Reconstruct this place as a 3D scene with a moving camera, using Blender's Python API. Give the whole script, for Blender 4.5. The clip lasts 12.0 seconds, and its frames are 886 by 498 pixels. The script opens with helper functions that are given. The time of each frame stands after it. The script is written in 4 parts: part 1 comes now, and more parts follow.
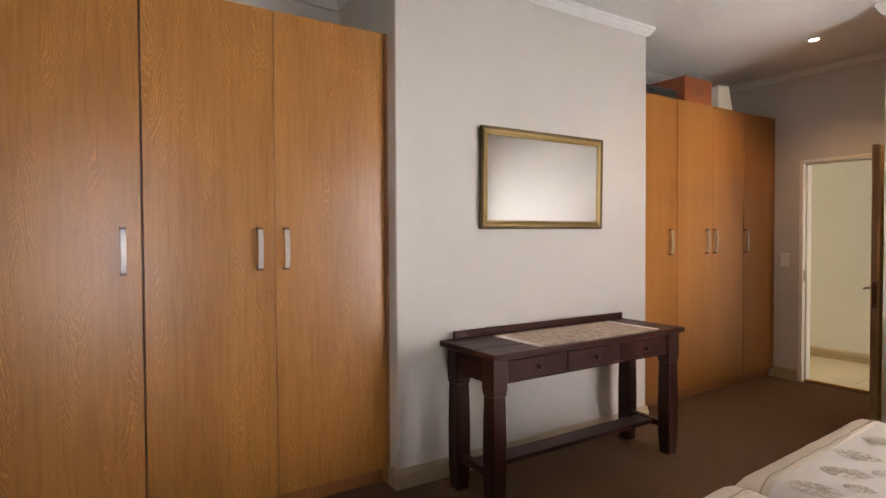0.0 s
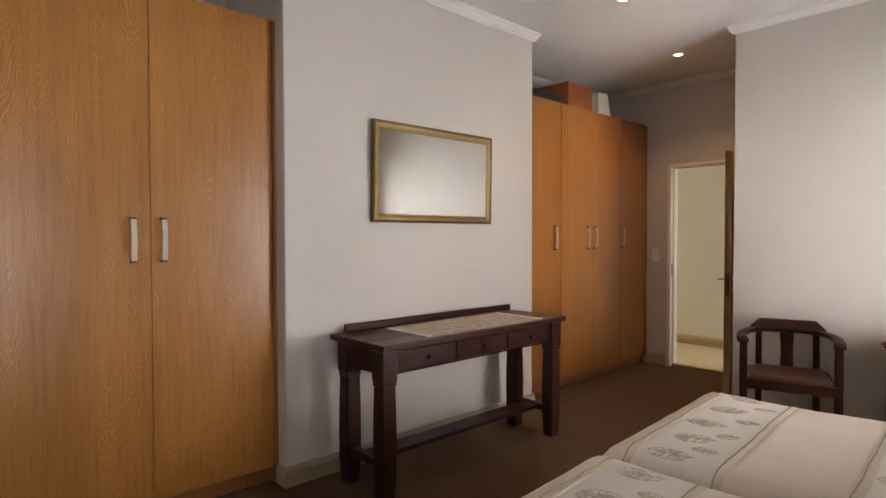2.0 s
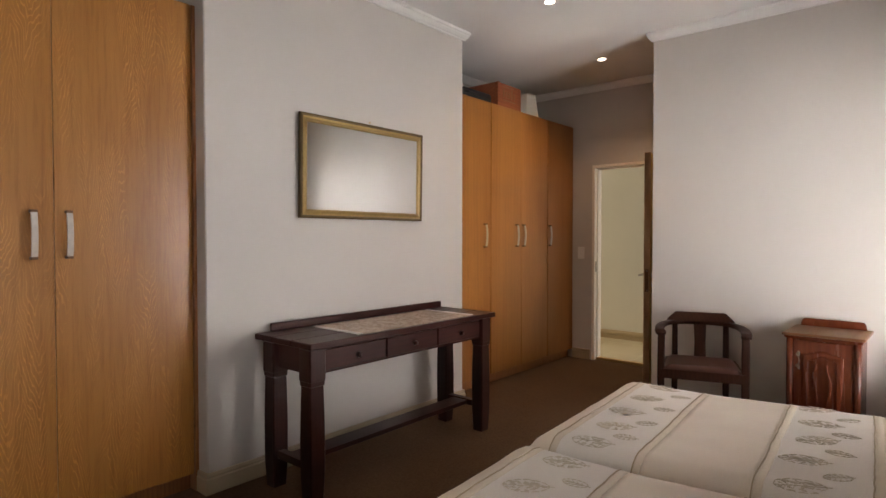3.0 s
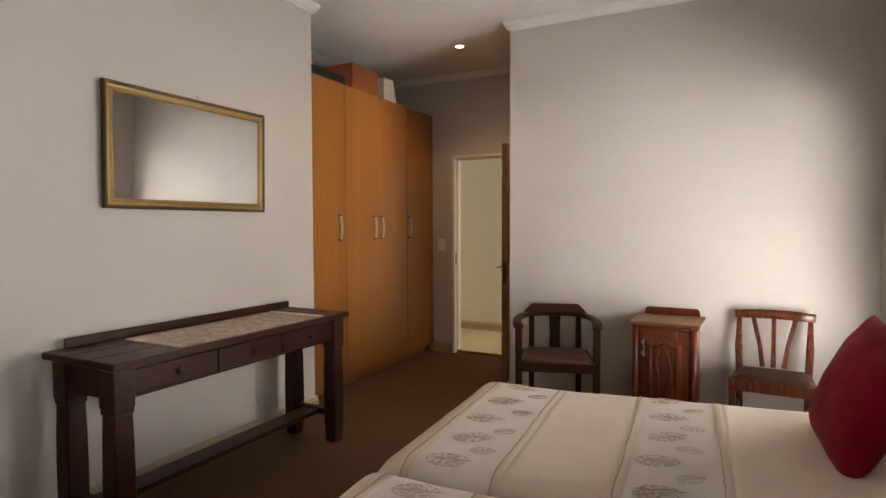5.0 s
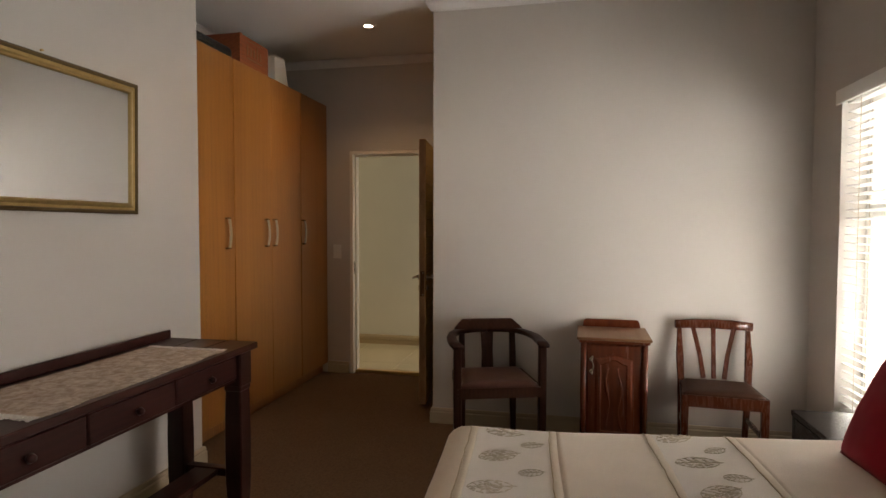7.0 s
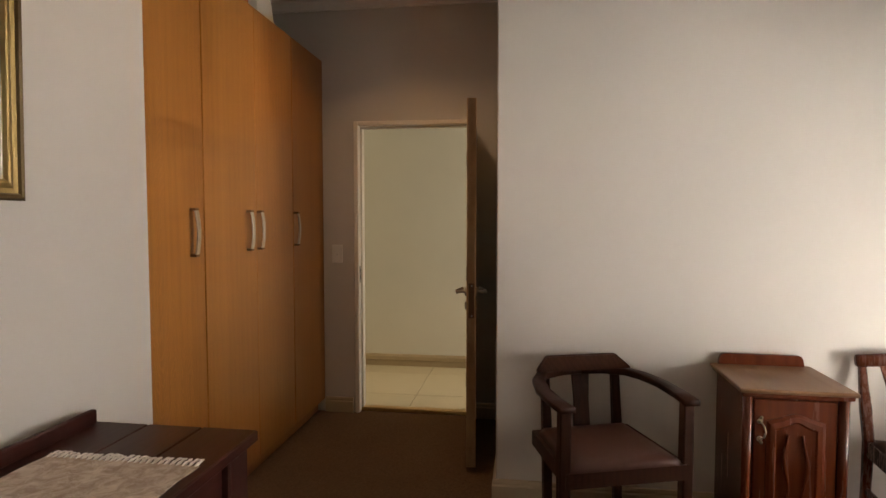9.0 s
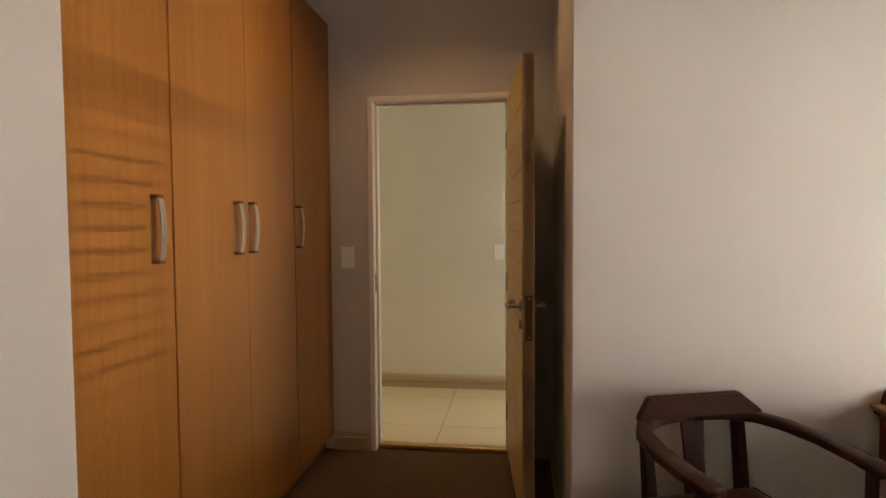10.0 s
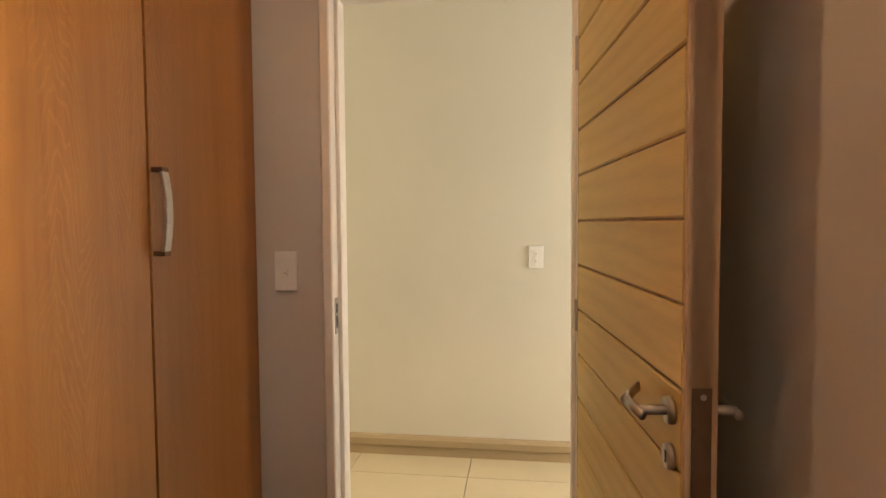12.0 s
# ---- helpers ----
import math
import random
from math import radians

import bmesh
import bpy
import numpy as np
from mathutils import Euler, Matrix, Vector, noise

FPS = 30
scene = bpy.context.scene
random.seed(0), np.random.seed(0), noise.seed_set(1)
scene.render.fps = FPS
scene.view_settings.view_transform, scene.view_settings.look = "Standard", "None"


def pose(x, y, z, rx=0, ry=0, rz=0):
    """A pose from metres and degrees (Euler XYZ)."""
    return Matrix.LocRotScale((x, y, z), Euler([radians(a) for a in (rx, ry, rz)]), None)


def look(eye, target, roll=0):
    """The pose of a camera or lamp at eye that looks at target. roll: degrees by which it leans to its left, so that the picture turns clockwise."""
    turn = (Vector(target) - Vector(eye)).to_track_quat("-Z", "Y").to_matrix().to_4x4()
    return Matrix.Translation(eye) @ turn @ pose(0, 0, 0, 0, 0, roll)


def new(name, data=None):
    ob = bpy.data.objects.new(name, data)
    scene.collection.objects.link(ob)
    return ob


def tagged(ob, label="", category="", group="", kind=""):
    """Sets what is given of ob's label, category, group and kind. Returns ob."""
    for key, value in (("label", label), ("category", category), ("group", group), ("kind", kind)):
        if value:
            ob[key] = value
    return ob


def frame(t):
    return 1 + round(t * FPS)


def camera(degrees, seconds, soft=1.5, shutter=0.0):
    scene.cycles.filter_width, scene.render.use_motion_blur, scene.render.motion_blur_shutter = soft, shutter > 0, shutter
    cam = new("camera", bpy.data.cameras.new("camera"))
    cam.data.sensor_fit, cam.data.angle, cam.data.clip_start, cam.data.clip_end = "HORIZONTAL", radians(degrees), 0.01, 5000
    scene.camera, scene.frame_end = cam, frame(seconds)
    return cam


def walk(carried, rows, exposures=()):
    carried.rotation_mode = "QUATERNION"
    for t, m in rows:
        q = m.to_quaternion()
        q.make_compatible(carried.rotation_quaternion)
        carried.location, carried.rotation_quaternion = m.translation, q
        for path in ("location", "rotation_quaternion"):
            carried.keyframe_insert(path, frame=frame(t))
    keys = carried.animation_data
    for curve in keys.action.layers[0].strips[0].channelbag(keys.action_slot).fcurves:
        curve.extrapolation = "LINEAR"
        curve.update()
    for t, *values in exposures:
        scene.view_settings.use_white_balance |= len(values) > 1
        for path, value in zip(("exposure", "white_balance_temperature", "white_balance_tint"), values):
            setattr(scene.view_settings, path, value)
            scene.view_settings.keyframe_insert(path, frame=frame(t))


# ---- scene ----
cam = camera(76.0, 12.0)
PATH = [
    (0, (0.086, -0.106, 1.386), (1.17, 1.575, 1.341), -0.3),
    (0.5, (0.102, -0.111, 1.383), (1.243, 1.531, 1.334), -0.2),
    (1, (0.101, -0.14, 1.37), (1.305, 1.456, 1.323), -0.2),
    (1.5, (0.114, -0.152, 1.351), (1.397, 1.382, 1.308), -0.2),
    (2, (0.114, -0.164, 1.343), (1.472, 1.304, 1.298), -0.1),
    (2.5, (0.117, -0.155, 1.34), (1.56, 1.228, 1.293), -0.2),
    (3, (0.134, -0.163, 1.321), (1.656, 1.133, 1.276), -0.0),
    (3.5, (0.162, -0.145, 1.308), (1.766, 1.048, 1.253), -0.0),
    (5.5, (0.505, 0.047, 1.343), (2.346, 0.822, 1.266), -0.1),
    (6, (0.569, 0.231, 1.33), (2.47, 0.846, 1.26), -0.0),
    (6.5, (0.648, 0.411, 1.343), (2.588, 0.888, 1.27), 0.1),
    (7, (0.787, 0.609, 1.368), (2.742, 1.025, 1.293), 0.1),
    (9, (1.899, 1.384, 1.381), (3.876, 1.663, 1.28), 0.0),
    (9.5, (2.267, 1.548, 1.354), (4.245, 1.827, 1.259), -0.2),
    (10, (2.585, 1.698, 1.338), (4.565, 1.967, 1.25), -0.4),
    (10.5, (2.965, 1.75, 1.35), (4.942, 2.029, 1.251), -0.3),
    (11, (3.331, 1.835, 1.323), (5.309, 2.113, 1.225), -0.5),
    (11.5, (3.715, 1.913, 1.328), (5.694, 2.186, 1.231), -0.3),
    (12, (4.06, 1.942, 1.298), (6.039, 2.214, 1.204), -0.4),
]
EXPOSURES = [(0.0, 0.52, 6450, 14), (2.5, 0.20, 6450, 14), (3.5, 0.12, 6500, 14), (5.5, -0.10, 6850, 14), (7.0, -0.53, 6950, 12), (9.0, -0.12, 7050, 12), (10.0, 0.00, 7150, 13), (10.5, 0.18, 7250, 13), (11.5, 0.52, 7050, 13), (12.0, 0.88, 6950, 14)]
walk(cam, [(t, look(eye, target, roll)) for t, eye, target, roll in PATH], EXPOSURES)


# ---- world and light ----
world = bpy.data.worlds.new("world")
scene.world = world
world.use_nodes = True
wn = world.node_tree.nodes
sky = wn.new("ShaderNodeTexSky")
sky.sky_type, sky.sun_disc = "NISHITA", False
sky.sun_elevation, sky.sun_rotation = radians(46), radians(20)
wn["Background"].inputs[1].default_value = 0.12
world.node_tree.links.new(sky.outputs[0], wn["Background"].inputs[0])


def lamp(name, kind, m, energy, colour, **extra):
    data = bpy.data.lights.new(name, kind)
    data.energy, data.color = energy, colour
    for key, value in extra.items():
        if key == "size":
            data.size = value
        elif key == "size_y":
            data.shape, data.size_y = "RECTANGLE", value
        elif key == "soft":
            data.shadow_soft_size = value
        elif key == "cone":
            data.spot_size, data.spot_blend = radians(value), 0.6
        elif key == "angle":
            data.angle = radians(value)
    ob = new(name, data)
    ob.matrix_world = m
    return ob


sun = lamp("sun", "SUN", look((3, 8, 9), (0, 0, 0)), 3.0, (1, 0.94, 0.86), angle=0.5)
# area lamps for the sky at both windows, brightest towards the west; turned ones added to brighten the east wall and
# bed
for wx, wy, wz, wide, power, pitch, turn in ((3.80, -1.16, 1.10, 0.95, 36, 116, 0), (2.45, -1.78, 0.95, 1.5, 225, 101, -56), (3.10, -1.80, 0.90, 0.9, 82, 106, -34),
                                             (0.315, -1.16, 1.30, 0.95, 22, 114, 0), (4.62, -1.80, 1.60, 0.9, 140, 76, 42)):
    lamp("window_light", "AREA", pose(wx, wy, wz, pitch, 0, turn), power, (1.0, 0.97, 0.92), size=wide, size_y=1.7)
# unseen spot lamps added outside to throw slat bands on wardrobe and ceiling
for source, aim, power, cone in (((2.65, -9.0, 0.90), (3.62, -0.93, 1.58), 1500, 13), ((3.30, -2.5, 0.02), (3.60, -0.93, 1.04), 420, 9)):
    lamp("slat_band_spot", "SPOT", look(source, aim), power, (1.0, 0.93, 0.80), soft=0.020, cone=cone)
# unseen area lamps added at the two ends of the hall to light it
lamp("hall_fill_pale", "AREA", pose(6.50, 0.06, 1.20, 90, 0, 0), 17, (1.0, 0.98, 0.92), size=0.9, size_y=1.6)
lamp("hall_fill_warm", "AREA", pose(6.50, 4.84, 1.50, -90, 0, 0), 12, (1.0, 0.88, 0.64), size=0.9, size_y=1.9)
CEIL = 2.935
SPOTS = [(5.034, 2.110, 16), (3.610, 1.832, 11)]
for sx, sy, power in SPOTS:
    lamp("downlight_lamp", "SPOT", pose(sx, sy, CEIL - 0.030), power, (1.0, 0.64, 0.33), soft=0.025, cone=120)


# ---- materials ----
def material(name, rough=0.5, metal=0.0, spec=0.5):
    m = bpy.data.materials.new(name)
    m.use_nodes = True
    b = m.node_tree.nodes["Principled BSDF"]
    b.inputs["Roughness"].default_value = rough
    b.inputs["Metallic"].default_value = metal
    b.inputs["Specular IOR Level"].default_value = spec
    return m, m.node_tree.nodes, m.node_tree.links, b


def mapped(n, l, scale, spread=True):
    """Object coordinates, shifted from object to object."""
    tc = n.new("ShaderNodeTexCoord")
    mp = n.new("ShaderNodeMapping")
    mp.inputs["Scale"].default_value = scale
    if spread:
        info = n.new("ShaderNodeObjectInfo")
        shift = n.new("ShaderNodeVectorMath")
        shift.operation = "MULTIPLY_ADD"
        shift.inputs[1].default_value = (7.3, 5.1, 9.7)
        l.new(info.outputs["Random"], shift.inputs[0])
        l.new(tc.outputs["Object"], shift.inputs[2])
        l.new(shift.outputs[0], mp.inputs[0])
    else:
        l.new(tc.outputs["Object"], mp.inputs[0])
    return mp.outputs[0]


def noise_tex(n, l, vec, scale, detail=4.0, rough=0.5, warp=0.0):
    t = n.new("ShaderNodeTexNoise")
    t.inputs["Scale"].default_value, t.inputs["Detail"].default_value = scale, detail
    t.inputs["Roughness"].default_value, t.inputs["Distortion"].default_value = rough, warp
    l.new(vec, t.inputs["Vector"])
    return t.outputs["Fac"]


def ramp(n, l, fac, stops):
    r = n.new("ShaderNodeValToRGB")
    e = r.color_ramp.elements
    while len(e) < len(stops):
        e.new(0.5)
    for k, (at, c) in enumerate(stops):
        e[k].position, e[k].color = at, (*c, 1)
    l.new(fac, r.inputs[0])
    return r.outputs["Color"]


def mix(n, l, fac, a, b, mode="MIX"):
    m = n.new("ShaderNodeMix")
    m.data_type, m.blend_type = "RGBA", mode
    for sock, v in ((m.inputs[0], fac), (m.inputs[6], a), (m.inputs[7], b)):
        if isinstance(v, (int, float)):
            sock.default_value = v
        elif isinstance(v, tuple):
            sock.default_value = (*v, 1)
        else:
            l.new(v, sock)
    return m.outputs[2]


def bump(n, l, b, height, strength, distance=0.002):
    u = n.new("ShaderNodeBump")
    u.inputs["Strength"].default_value, u.inputs["Distance"].default_value = strength, distance
    l.new(height, u.inputs["Height"])
    l.new(u.outputs[0], b.inputs["Normal"])


def varied_rough(n, l, b, fac, low, high):
    r = n.new("ShaderNodeMapRange")
    r.inputs["To Min"].default_value, r.inputs["To Max"].default_value = low, high
    l.new(fac, r.inputs["Value"])
    l.new(r.outputs[0], b.inputs["Roughness"])


def wood(name, dark, mid, light, grain=(14, 14, 0.8), rough=0.35, figure=0.5, relief=0.15, fine=9.0, spread=True, spec=0.5, cathedral=0.0, pore=0.3):
    """Veneer or solid timber; grain holds the stretch of the figure along x, y and z."""
    m, n, l, b = material(name, rough, spec=spec)
    v = mapped(n, l, grain, spread)
    broad = noise_tex(n, l, v, 0.55, 3, 0.5, 0.9)
    streak = noise_tex(n, l, v, fine, 5, 0.65)
    wave = n.new("ShaderNodeTexWave")
    wave.wave_type, wave.rings_direction = "RINGS", "SPHERICAL"
    wave.inputs["Scale"].default_value, wave.inputs["Distortion"].default_value = 1.1, 5.0
    wave.inputs["Detail"].default_value, wave.inputs["Detail Scale"].default_value = 3.0, 1.3
    l.new(v, wave.inputs["Vector"])
    base = ramp(n, l, broad, [(0.3, mid), (0.7, light)])
    lines = ramp(n, l, wave.outputs["Fac"], [(0.0, dark), (0.35, mid), (1.0, light)])
    c = mix(n, l, figure, base, lines)
    if cathedral > 0:
        # nested arches in columns, as flat-cut veneer shows
        def calc(op, a, c=None):
            node = n.new("ShaderNodeMath")
            node.operation = op
            for k, val in enumerate((a, c)):
                if val is None:
                    continue
                if isinstance(val, (int, float)):
                    node.inputs[k].default_value = val
                else:
                    l.new(val, node.inputs[k])
            return node.outputs[0]

        plain = mapped(n, l, (1, 1, 1), spread)
        sep = n.new("ShaderNodeSeparateXYZ")
        l.new(plain, sep.inputs[0])
        drift = noise_tex(n, l, mapped(n, l, (2.2, 2.2, 0.9), spread), 2.0, 2, 0.5)
        wob = noise_tex(n, l, mapped(n, l, (9, 9, 2.2), spread), 2.0, 3, 0.6)
        x = calc("ADD", sep.outputs[0], calc("MULTIPLY", drift, 0.16))
        u = calc("PINGPONG", x, 0.062)
        phase = calc("ADD", calc("ADD", calc("MULTIPLY", u, 78.0), calc("MULTIPLY", sep.outputs[2], 17.0)), calc("MULTIPLY", wob, 4.5))
        sine = calc("SINE", calc("MULTIPLY", phase, 6.283))
        patch = noise_tex(n, l, mapped(n, l, (5.5, 5.5, 0.8), spread), 1.6, 2, 0.5)
        lines2 = ramp(n, l, sine, [(0.58, (0, 0, 0)), (0.95, (cathedral, cathedral, cathedral))])
        gate = ramp(n, l, patch, [(0.45, (0.05, 0.05, 0.05)), (0.62, (1, 1, 1))])
        c = mix(n, l, mix(n, l, 1.0, lines2, gate, "MULTIPLY"), c, tuple(q * 1.9 for q in light))
    pores = ramp(n, l, streak, [(0.32, dark), (0.55, light)])
    c = mix(n, l, pore, c, pores)
    l.new(c, b.inputs["Base Color"])
    varied_rough(n, l, b, streak, rough - 0.06, rough + 0.12)
    bump(n, l, b, streak, relief, 0.001)
    return m


def paint(name, colour, rough=0.7, grain=180.0, relief=0.12, stain=0.05):
    m, n, l, b = material(name, rough)
    v = mapped(n, l, (1, 1, 1), False)
    cloud = noise_tex(n, l, v, 1.3, 4, 0.6)
    fine = noise_tex(n, l, v, grain, 3, 0.6)
    low = tuple(c * (1 - stain) for c in colour)
    high = tuple(min(1, c * (1 + stain)) for c in colour)
    l.new(ramp(n, l, cloud, [(0.3, low), (0.7, high)]), b.inputs["Base Color"])
    varied_rough(n, l, b, cloud, rough - 0.06, rough + 0.06)
    bump(n, l, b, fine, relief, 0.0015)
    return m


def cloth(name, colour, rough=0.9, weave=420.0, relief=0.4, stain=0.06, sheen=0.2):
    m, n, l, b = material(name, rough, spec=0.2)
    v = mapped(n, l, (1, 1, 1), False)
    cloud = noise_tex(n, l, v, 4.0, 4, 0.6)
    fine = noise_tex(n, l, v, weave, 2, 0.7)
    low = tuple(c * (1 - stain) for c in colour)
    high = tuple(min(1, c * (1 + stain)) for c in colour)
    c = ramp(n, l, cloud, [(0.3, low), (0.7, high)])
    speck = ramp(n, l, fine, [(0.35, tuple(x * 0.8 for x in colour)), (0.6, high)])
    l.new(mix(n, l, 0.4, c, speck), b.inputs["Base Color"])
    b.inputs["Sheen Weight"].default_value = sheen
    bump(n, l, b, fine, relief, 0.0015)
    return m


def metal(name, colour, rough=0.3):
    m, n, l, b = material(name, rough, 1.0)
    v = mapped(n, l, (1, 1, 1))
    f = noise_tex(n, l, v, 40, 3)
    l.new(ramp(n, l, f, [(0.3, tuple(c * 0.85 for c in colour)), (0.7, colour)]), b.inputs["Base Color"])
    varied_rough(n, l, b, f, rough - 0.08, rough + 0.1)
    return m


def glow(name, colour, strength):
    m = bpy.data.materials.new(name)
    m.use_nodes = True
    b = m.node_tree.nodes["Principled BSDF"]
    b.inputs["Base Color"].default_value = (*colour, 1)
    b.inputs["Emission Color"].default_value = (*colour, 1)
    b.inputs["Emission Strength"].default_value = strength
    return m


M_WALL = paint("wall_paint", (0.555, 0.518, 0.478), 0.62, 160, 0.10, 0.02)
M_HALL = paint("hall_paint", (0.675, 0.640, 0.548), 0.62, 160, 0.10, 0.03)
M_CEIL = paint("ceiling_paint", (0.74, 0.73, 0.71), 0.75, 120, 0.06, 0.02)
M_WHITE = paint("white_gloss", (0.78, 0.77, 0.74), 0.4, 60, 0.04, 0.02)
M_FRAME = paint("frame_paint", (0.80, 0.75, 0.68), 0.4, 60, 0.05, 0.05)
M_SKIRT = paint("skirting_paint", (0.43, 0.345, 0.235), 0.45, 60, 0.05, 0.08)
M_BLIND = paint("blind_slat", (0.80, 0.80, 0.78), 0.35, 60, 0.03, 0.02)


def let_light_through(m, share, colour):
    """Thin white plastic, which lets part of the daylight glow through."""
    n, l = m.node_tree.nodes, m.node_tree.links
    glowing = n.new("ShaderNodeBsdfTranslucent")
    glowing.inputs["Color"].default_value = (*colour, 1)
    both = n.new("ShaderNodeMixShader")
    both.inputs[0].default_value = share
    l.new(n["Principled BSDF"].outputs[0], both.inputs[1])
    l.new(glowing.outputs[0], both.inputs[2])
    l.new(both.outputs[0], n["Material Output"].inputs["Surface"])


let_light_through(M_BLIND, 0.3, (0.93, 0.92, 0.88))
M_PLASTIC = paint("switch_plastic", (0.80, 0.79, 0.76), 0.3, 60, 0.01, 0.01)
M_OAK = wood("oak_veneer", (0.2093, 0.0737, 0.0125), (0.2887, 0.1130, 0.0200), (0.3766, 0.1679, 0.0370), (7, 7, 0.40), 0.30, 0.12, 0.05, 11.0, cathedral=0.6, pore=0.36)
M_OAK_PLAIN = wood("plain_oak_veneer", (0.1907, 0.0630, 0.0113), (0.2631, 0.0965, 0.0187), (0.3433, 0.1430, 0.0338), (7, 7, 0.40), 0.30, 0.12, 0.05, 11.0, cathedral=0.16, pore=0.20)
M_OAK_EDGE = wood("oak_edge", (0.16, 0.06, 0.02), (0.24, 0.09, 0.03), (0.32, 0.13, 0.04), (14, 14, 1), 0.4)
M_DARK = wood("dark_timber", (0.011, 0.0026, 0.0018), (0.026, 0.0056, 0.0038), (0.044, 0.0100, 0.0068), (1.0, 14, 14), 0.34, 0.25, 0.06, spec=0.25, pore=0.2)
M_DARKZ = wood("dark_timber_upright", (0.010, 0.0024, 0.0018), (0.022, 0.0056, 0.0040), (0.038, 0.0096, 0.0066), (14, 14, 1.0), 0.3, 0.25, 0.06, spec=0.35, pore=0.2)
M_CHAIR = wood("chair_timber", (0.0110, 0.0034, 0.0018), (0.0255, 0.0082, 0.0044), (0.0440, 0.0145, 0.0074), (12, 12, 1.8), 0.40, 0.3, 0.06, spec=0.14, pore=0.2)
M_MAHOG = wood("mahogany", (0.0396, 0.0074, 0.0030), (0.0828, 0.0167, 0.0066), (0.1260, 0.0291, 0.0108), (9, 9, 0.7), 0.22, 0.2, 0.01, 4.0, spec=0.45, pore=0.12)
M_MAHOGX = wood("mahogany_flat", (0.085, 0.036, 0.013), (0.135, 0.060, 0.022), (0.18, 0.086, 0.033), (8, 0.7, 8), 0.40, 0.12, 0.01, 4.0, spec=0.45, pore=0.12)
M_REDW = wood("red_timber", (0.040, 0.0092, 0.0042), (0.066, 0.0160, 0.0066), (0.092, 0.0240, 0.0096), (12, 12, 1.4), 0.24, 0.15, 0.02, spec=0.45, pore=0.06)
M_DOOR = wood("door_timber", (0.4186, 0.2576, 0.0612), (0.5581, 0.3661, 0.0906), (0.6744, 0.4678, 0.1323), (0.9, 7, 7), 0.42, 0.25, 0.08, pore=0.2)
M_DOORZ = wood("door_stile", (0.22, 0.090, 0.042), (0.42, 0.250, 0.135), (0.54, 0.370, 0.215), (5, 5, 1.6), 0.6, 0.35, 0.3, 5.0)
M_LOCK = metal("lock_bronze", (0.20, 0.12, 0.075), 0.5)
M_HSKIRT = paint("hall_skirting", (0.43, 0.33, 0.20), 0.4, 60, 0.05, 0.1)
M_STEEL = metal("brushed_steel", (0.50, 0.46, 0.42), 0.42)
M_ANTIQUE = metal("antique_brass", (0.34, 0.27, 0.18), 0.4)
M_BRASS = metal("brass", (0.62, 0.44, 0.20), 0.4)
M_GILT = metal("gilt", (0.36, 0.25, 0.105), 0.42)
M_GILTD = metal("gilt_dark", (0.13, 0.09, 0.045), 0.5)
M_LEATHER = paint("brown_leather", (0.082, 0.028, 0.018), 0.40, 260, 0.2, 0.3)
M_LEATHER2 = paint("dark_leather", (0.050, 0.022, 0.012), 0.5, 260, 0.2, 0.25)
M_LEATHER2.node_tree.nodes["Principled BSDF"].inputs["Specular IOR Level"].default_value = 0.15
M_CUSHION = cloth("crimson_cloth", (0.27, 0.004, 0.018), 0.85, 500, 0.3, 0.12, 0.06)
M_COVER = cloth("cream_cover", (0.86, 0.775, 0.67), 0.9, 380, 0.4, 0.03)
M_BAND = cloth("white_band", (0.87, 0.83, 0.78), 0.9, 380, 0.4, 0.03)
M_PIPE = cloth("piping", (0.50, 0.41, 0.28), 0.9, 500, 0.4, 0.1)
M_TAPE = cloth("seam_tape", (0.77, 0.69, 0.58), 0.9, 420, 0.4, 0.06)
M_LEAF = cloth("leaf_stitch", (0.62, 0.56, 0.45), 0.9, 700, 0.5, 0.2)
M_BASE = cloth("bed_base", (0.35, 0.31, 0.26), 0.9)
M_BLACK = paint("black_case", (0.012, 0.011, 0.011), 0.5, 200, 0.3, 0.2)
M_CRATE = wood("crate", (0.16, 0.038, 0.013), (0.26, 0.068, 0.024), (0.34, 0.10, 0.036), (1.5, 10, 10), 0.6, 0.3)
M_CARD = paint("white_card", (0.66, 0.61, 0.52), 0.7, 90, 0.1, 0.06)
M_NIGHT = wood("black_timber", (0.006, 0.005, 0.005), (0.014, 0.011, 0.010), (0.024, 0.02, 0.018), (2, 14, 14), 0.22, 0.3, 0.08)
M_TILE = paint("hall_tile", (0.66, 0.57, 0.39), 0.16, 6, 0.02, 0.06)
M_GROUT = paint("grout", (0.34, 0.28, 0.19), 0.9, 200, 0.2, 0.1)
M_BULB = glow("bulb", (1.0, 0.88, 0.70), 30.0)
M_SKYCARD = glow("bright_day", (0.97, 0.98, 1.0), 12.0)
M_PAVE = paint("paving", (0.42, 0.40, 0.36), 0.9, 30, 0.3, 0.15)


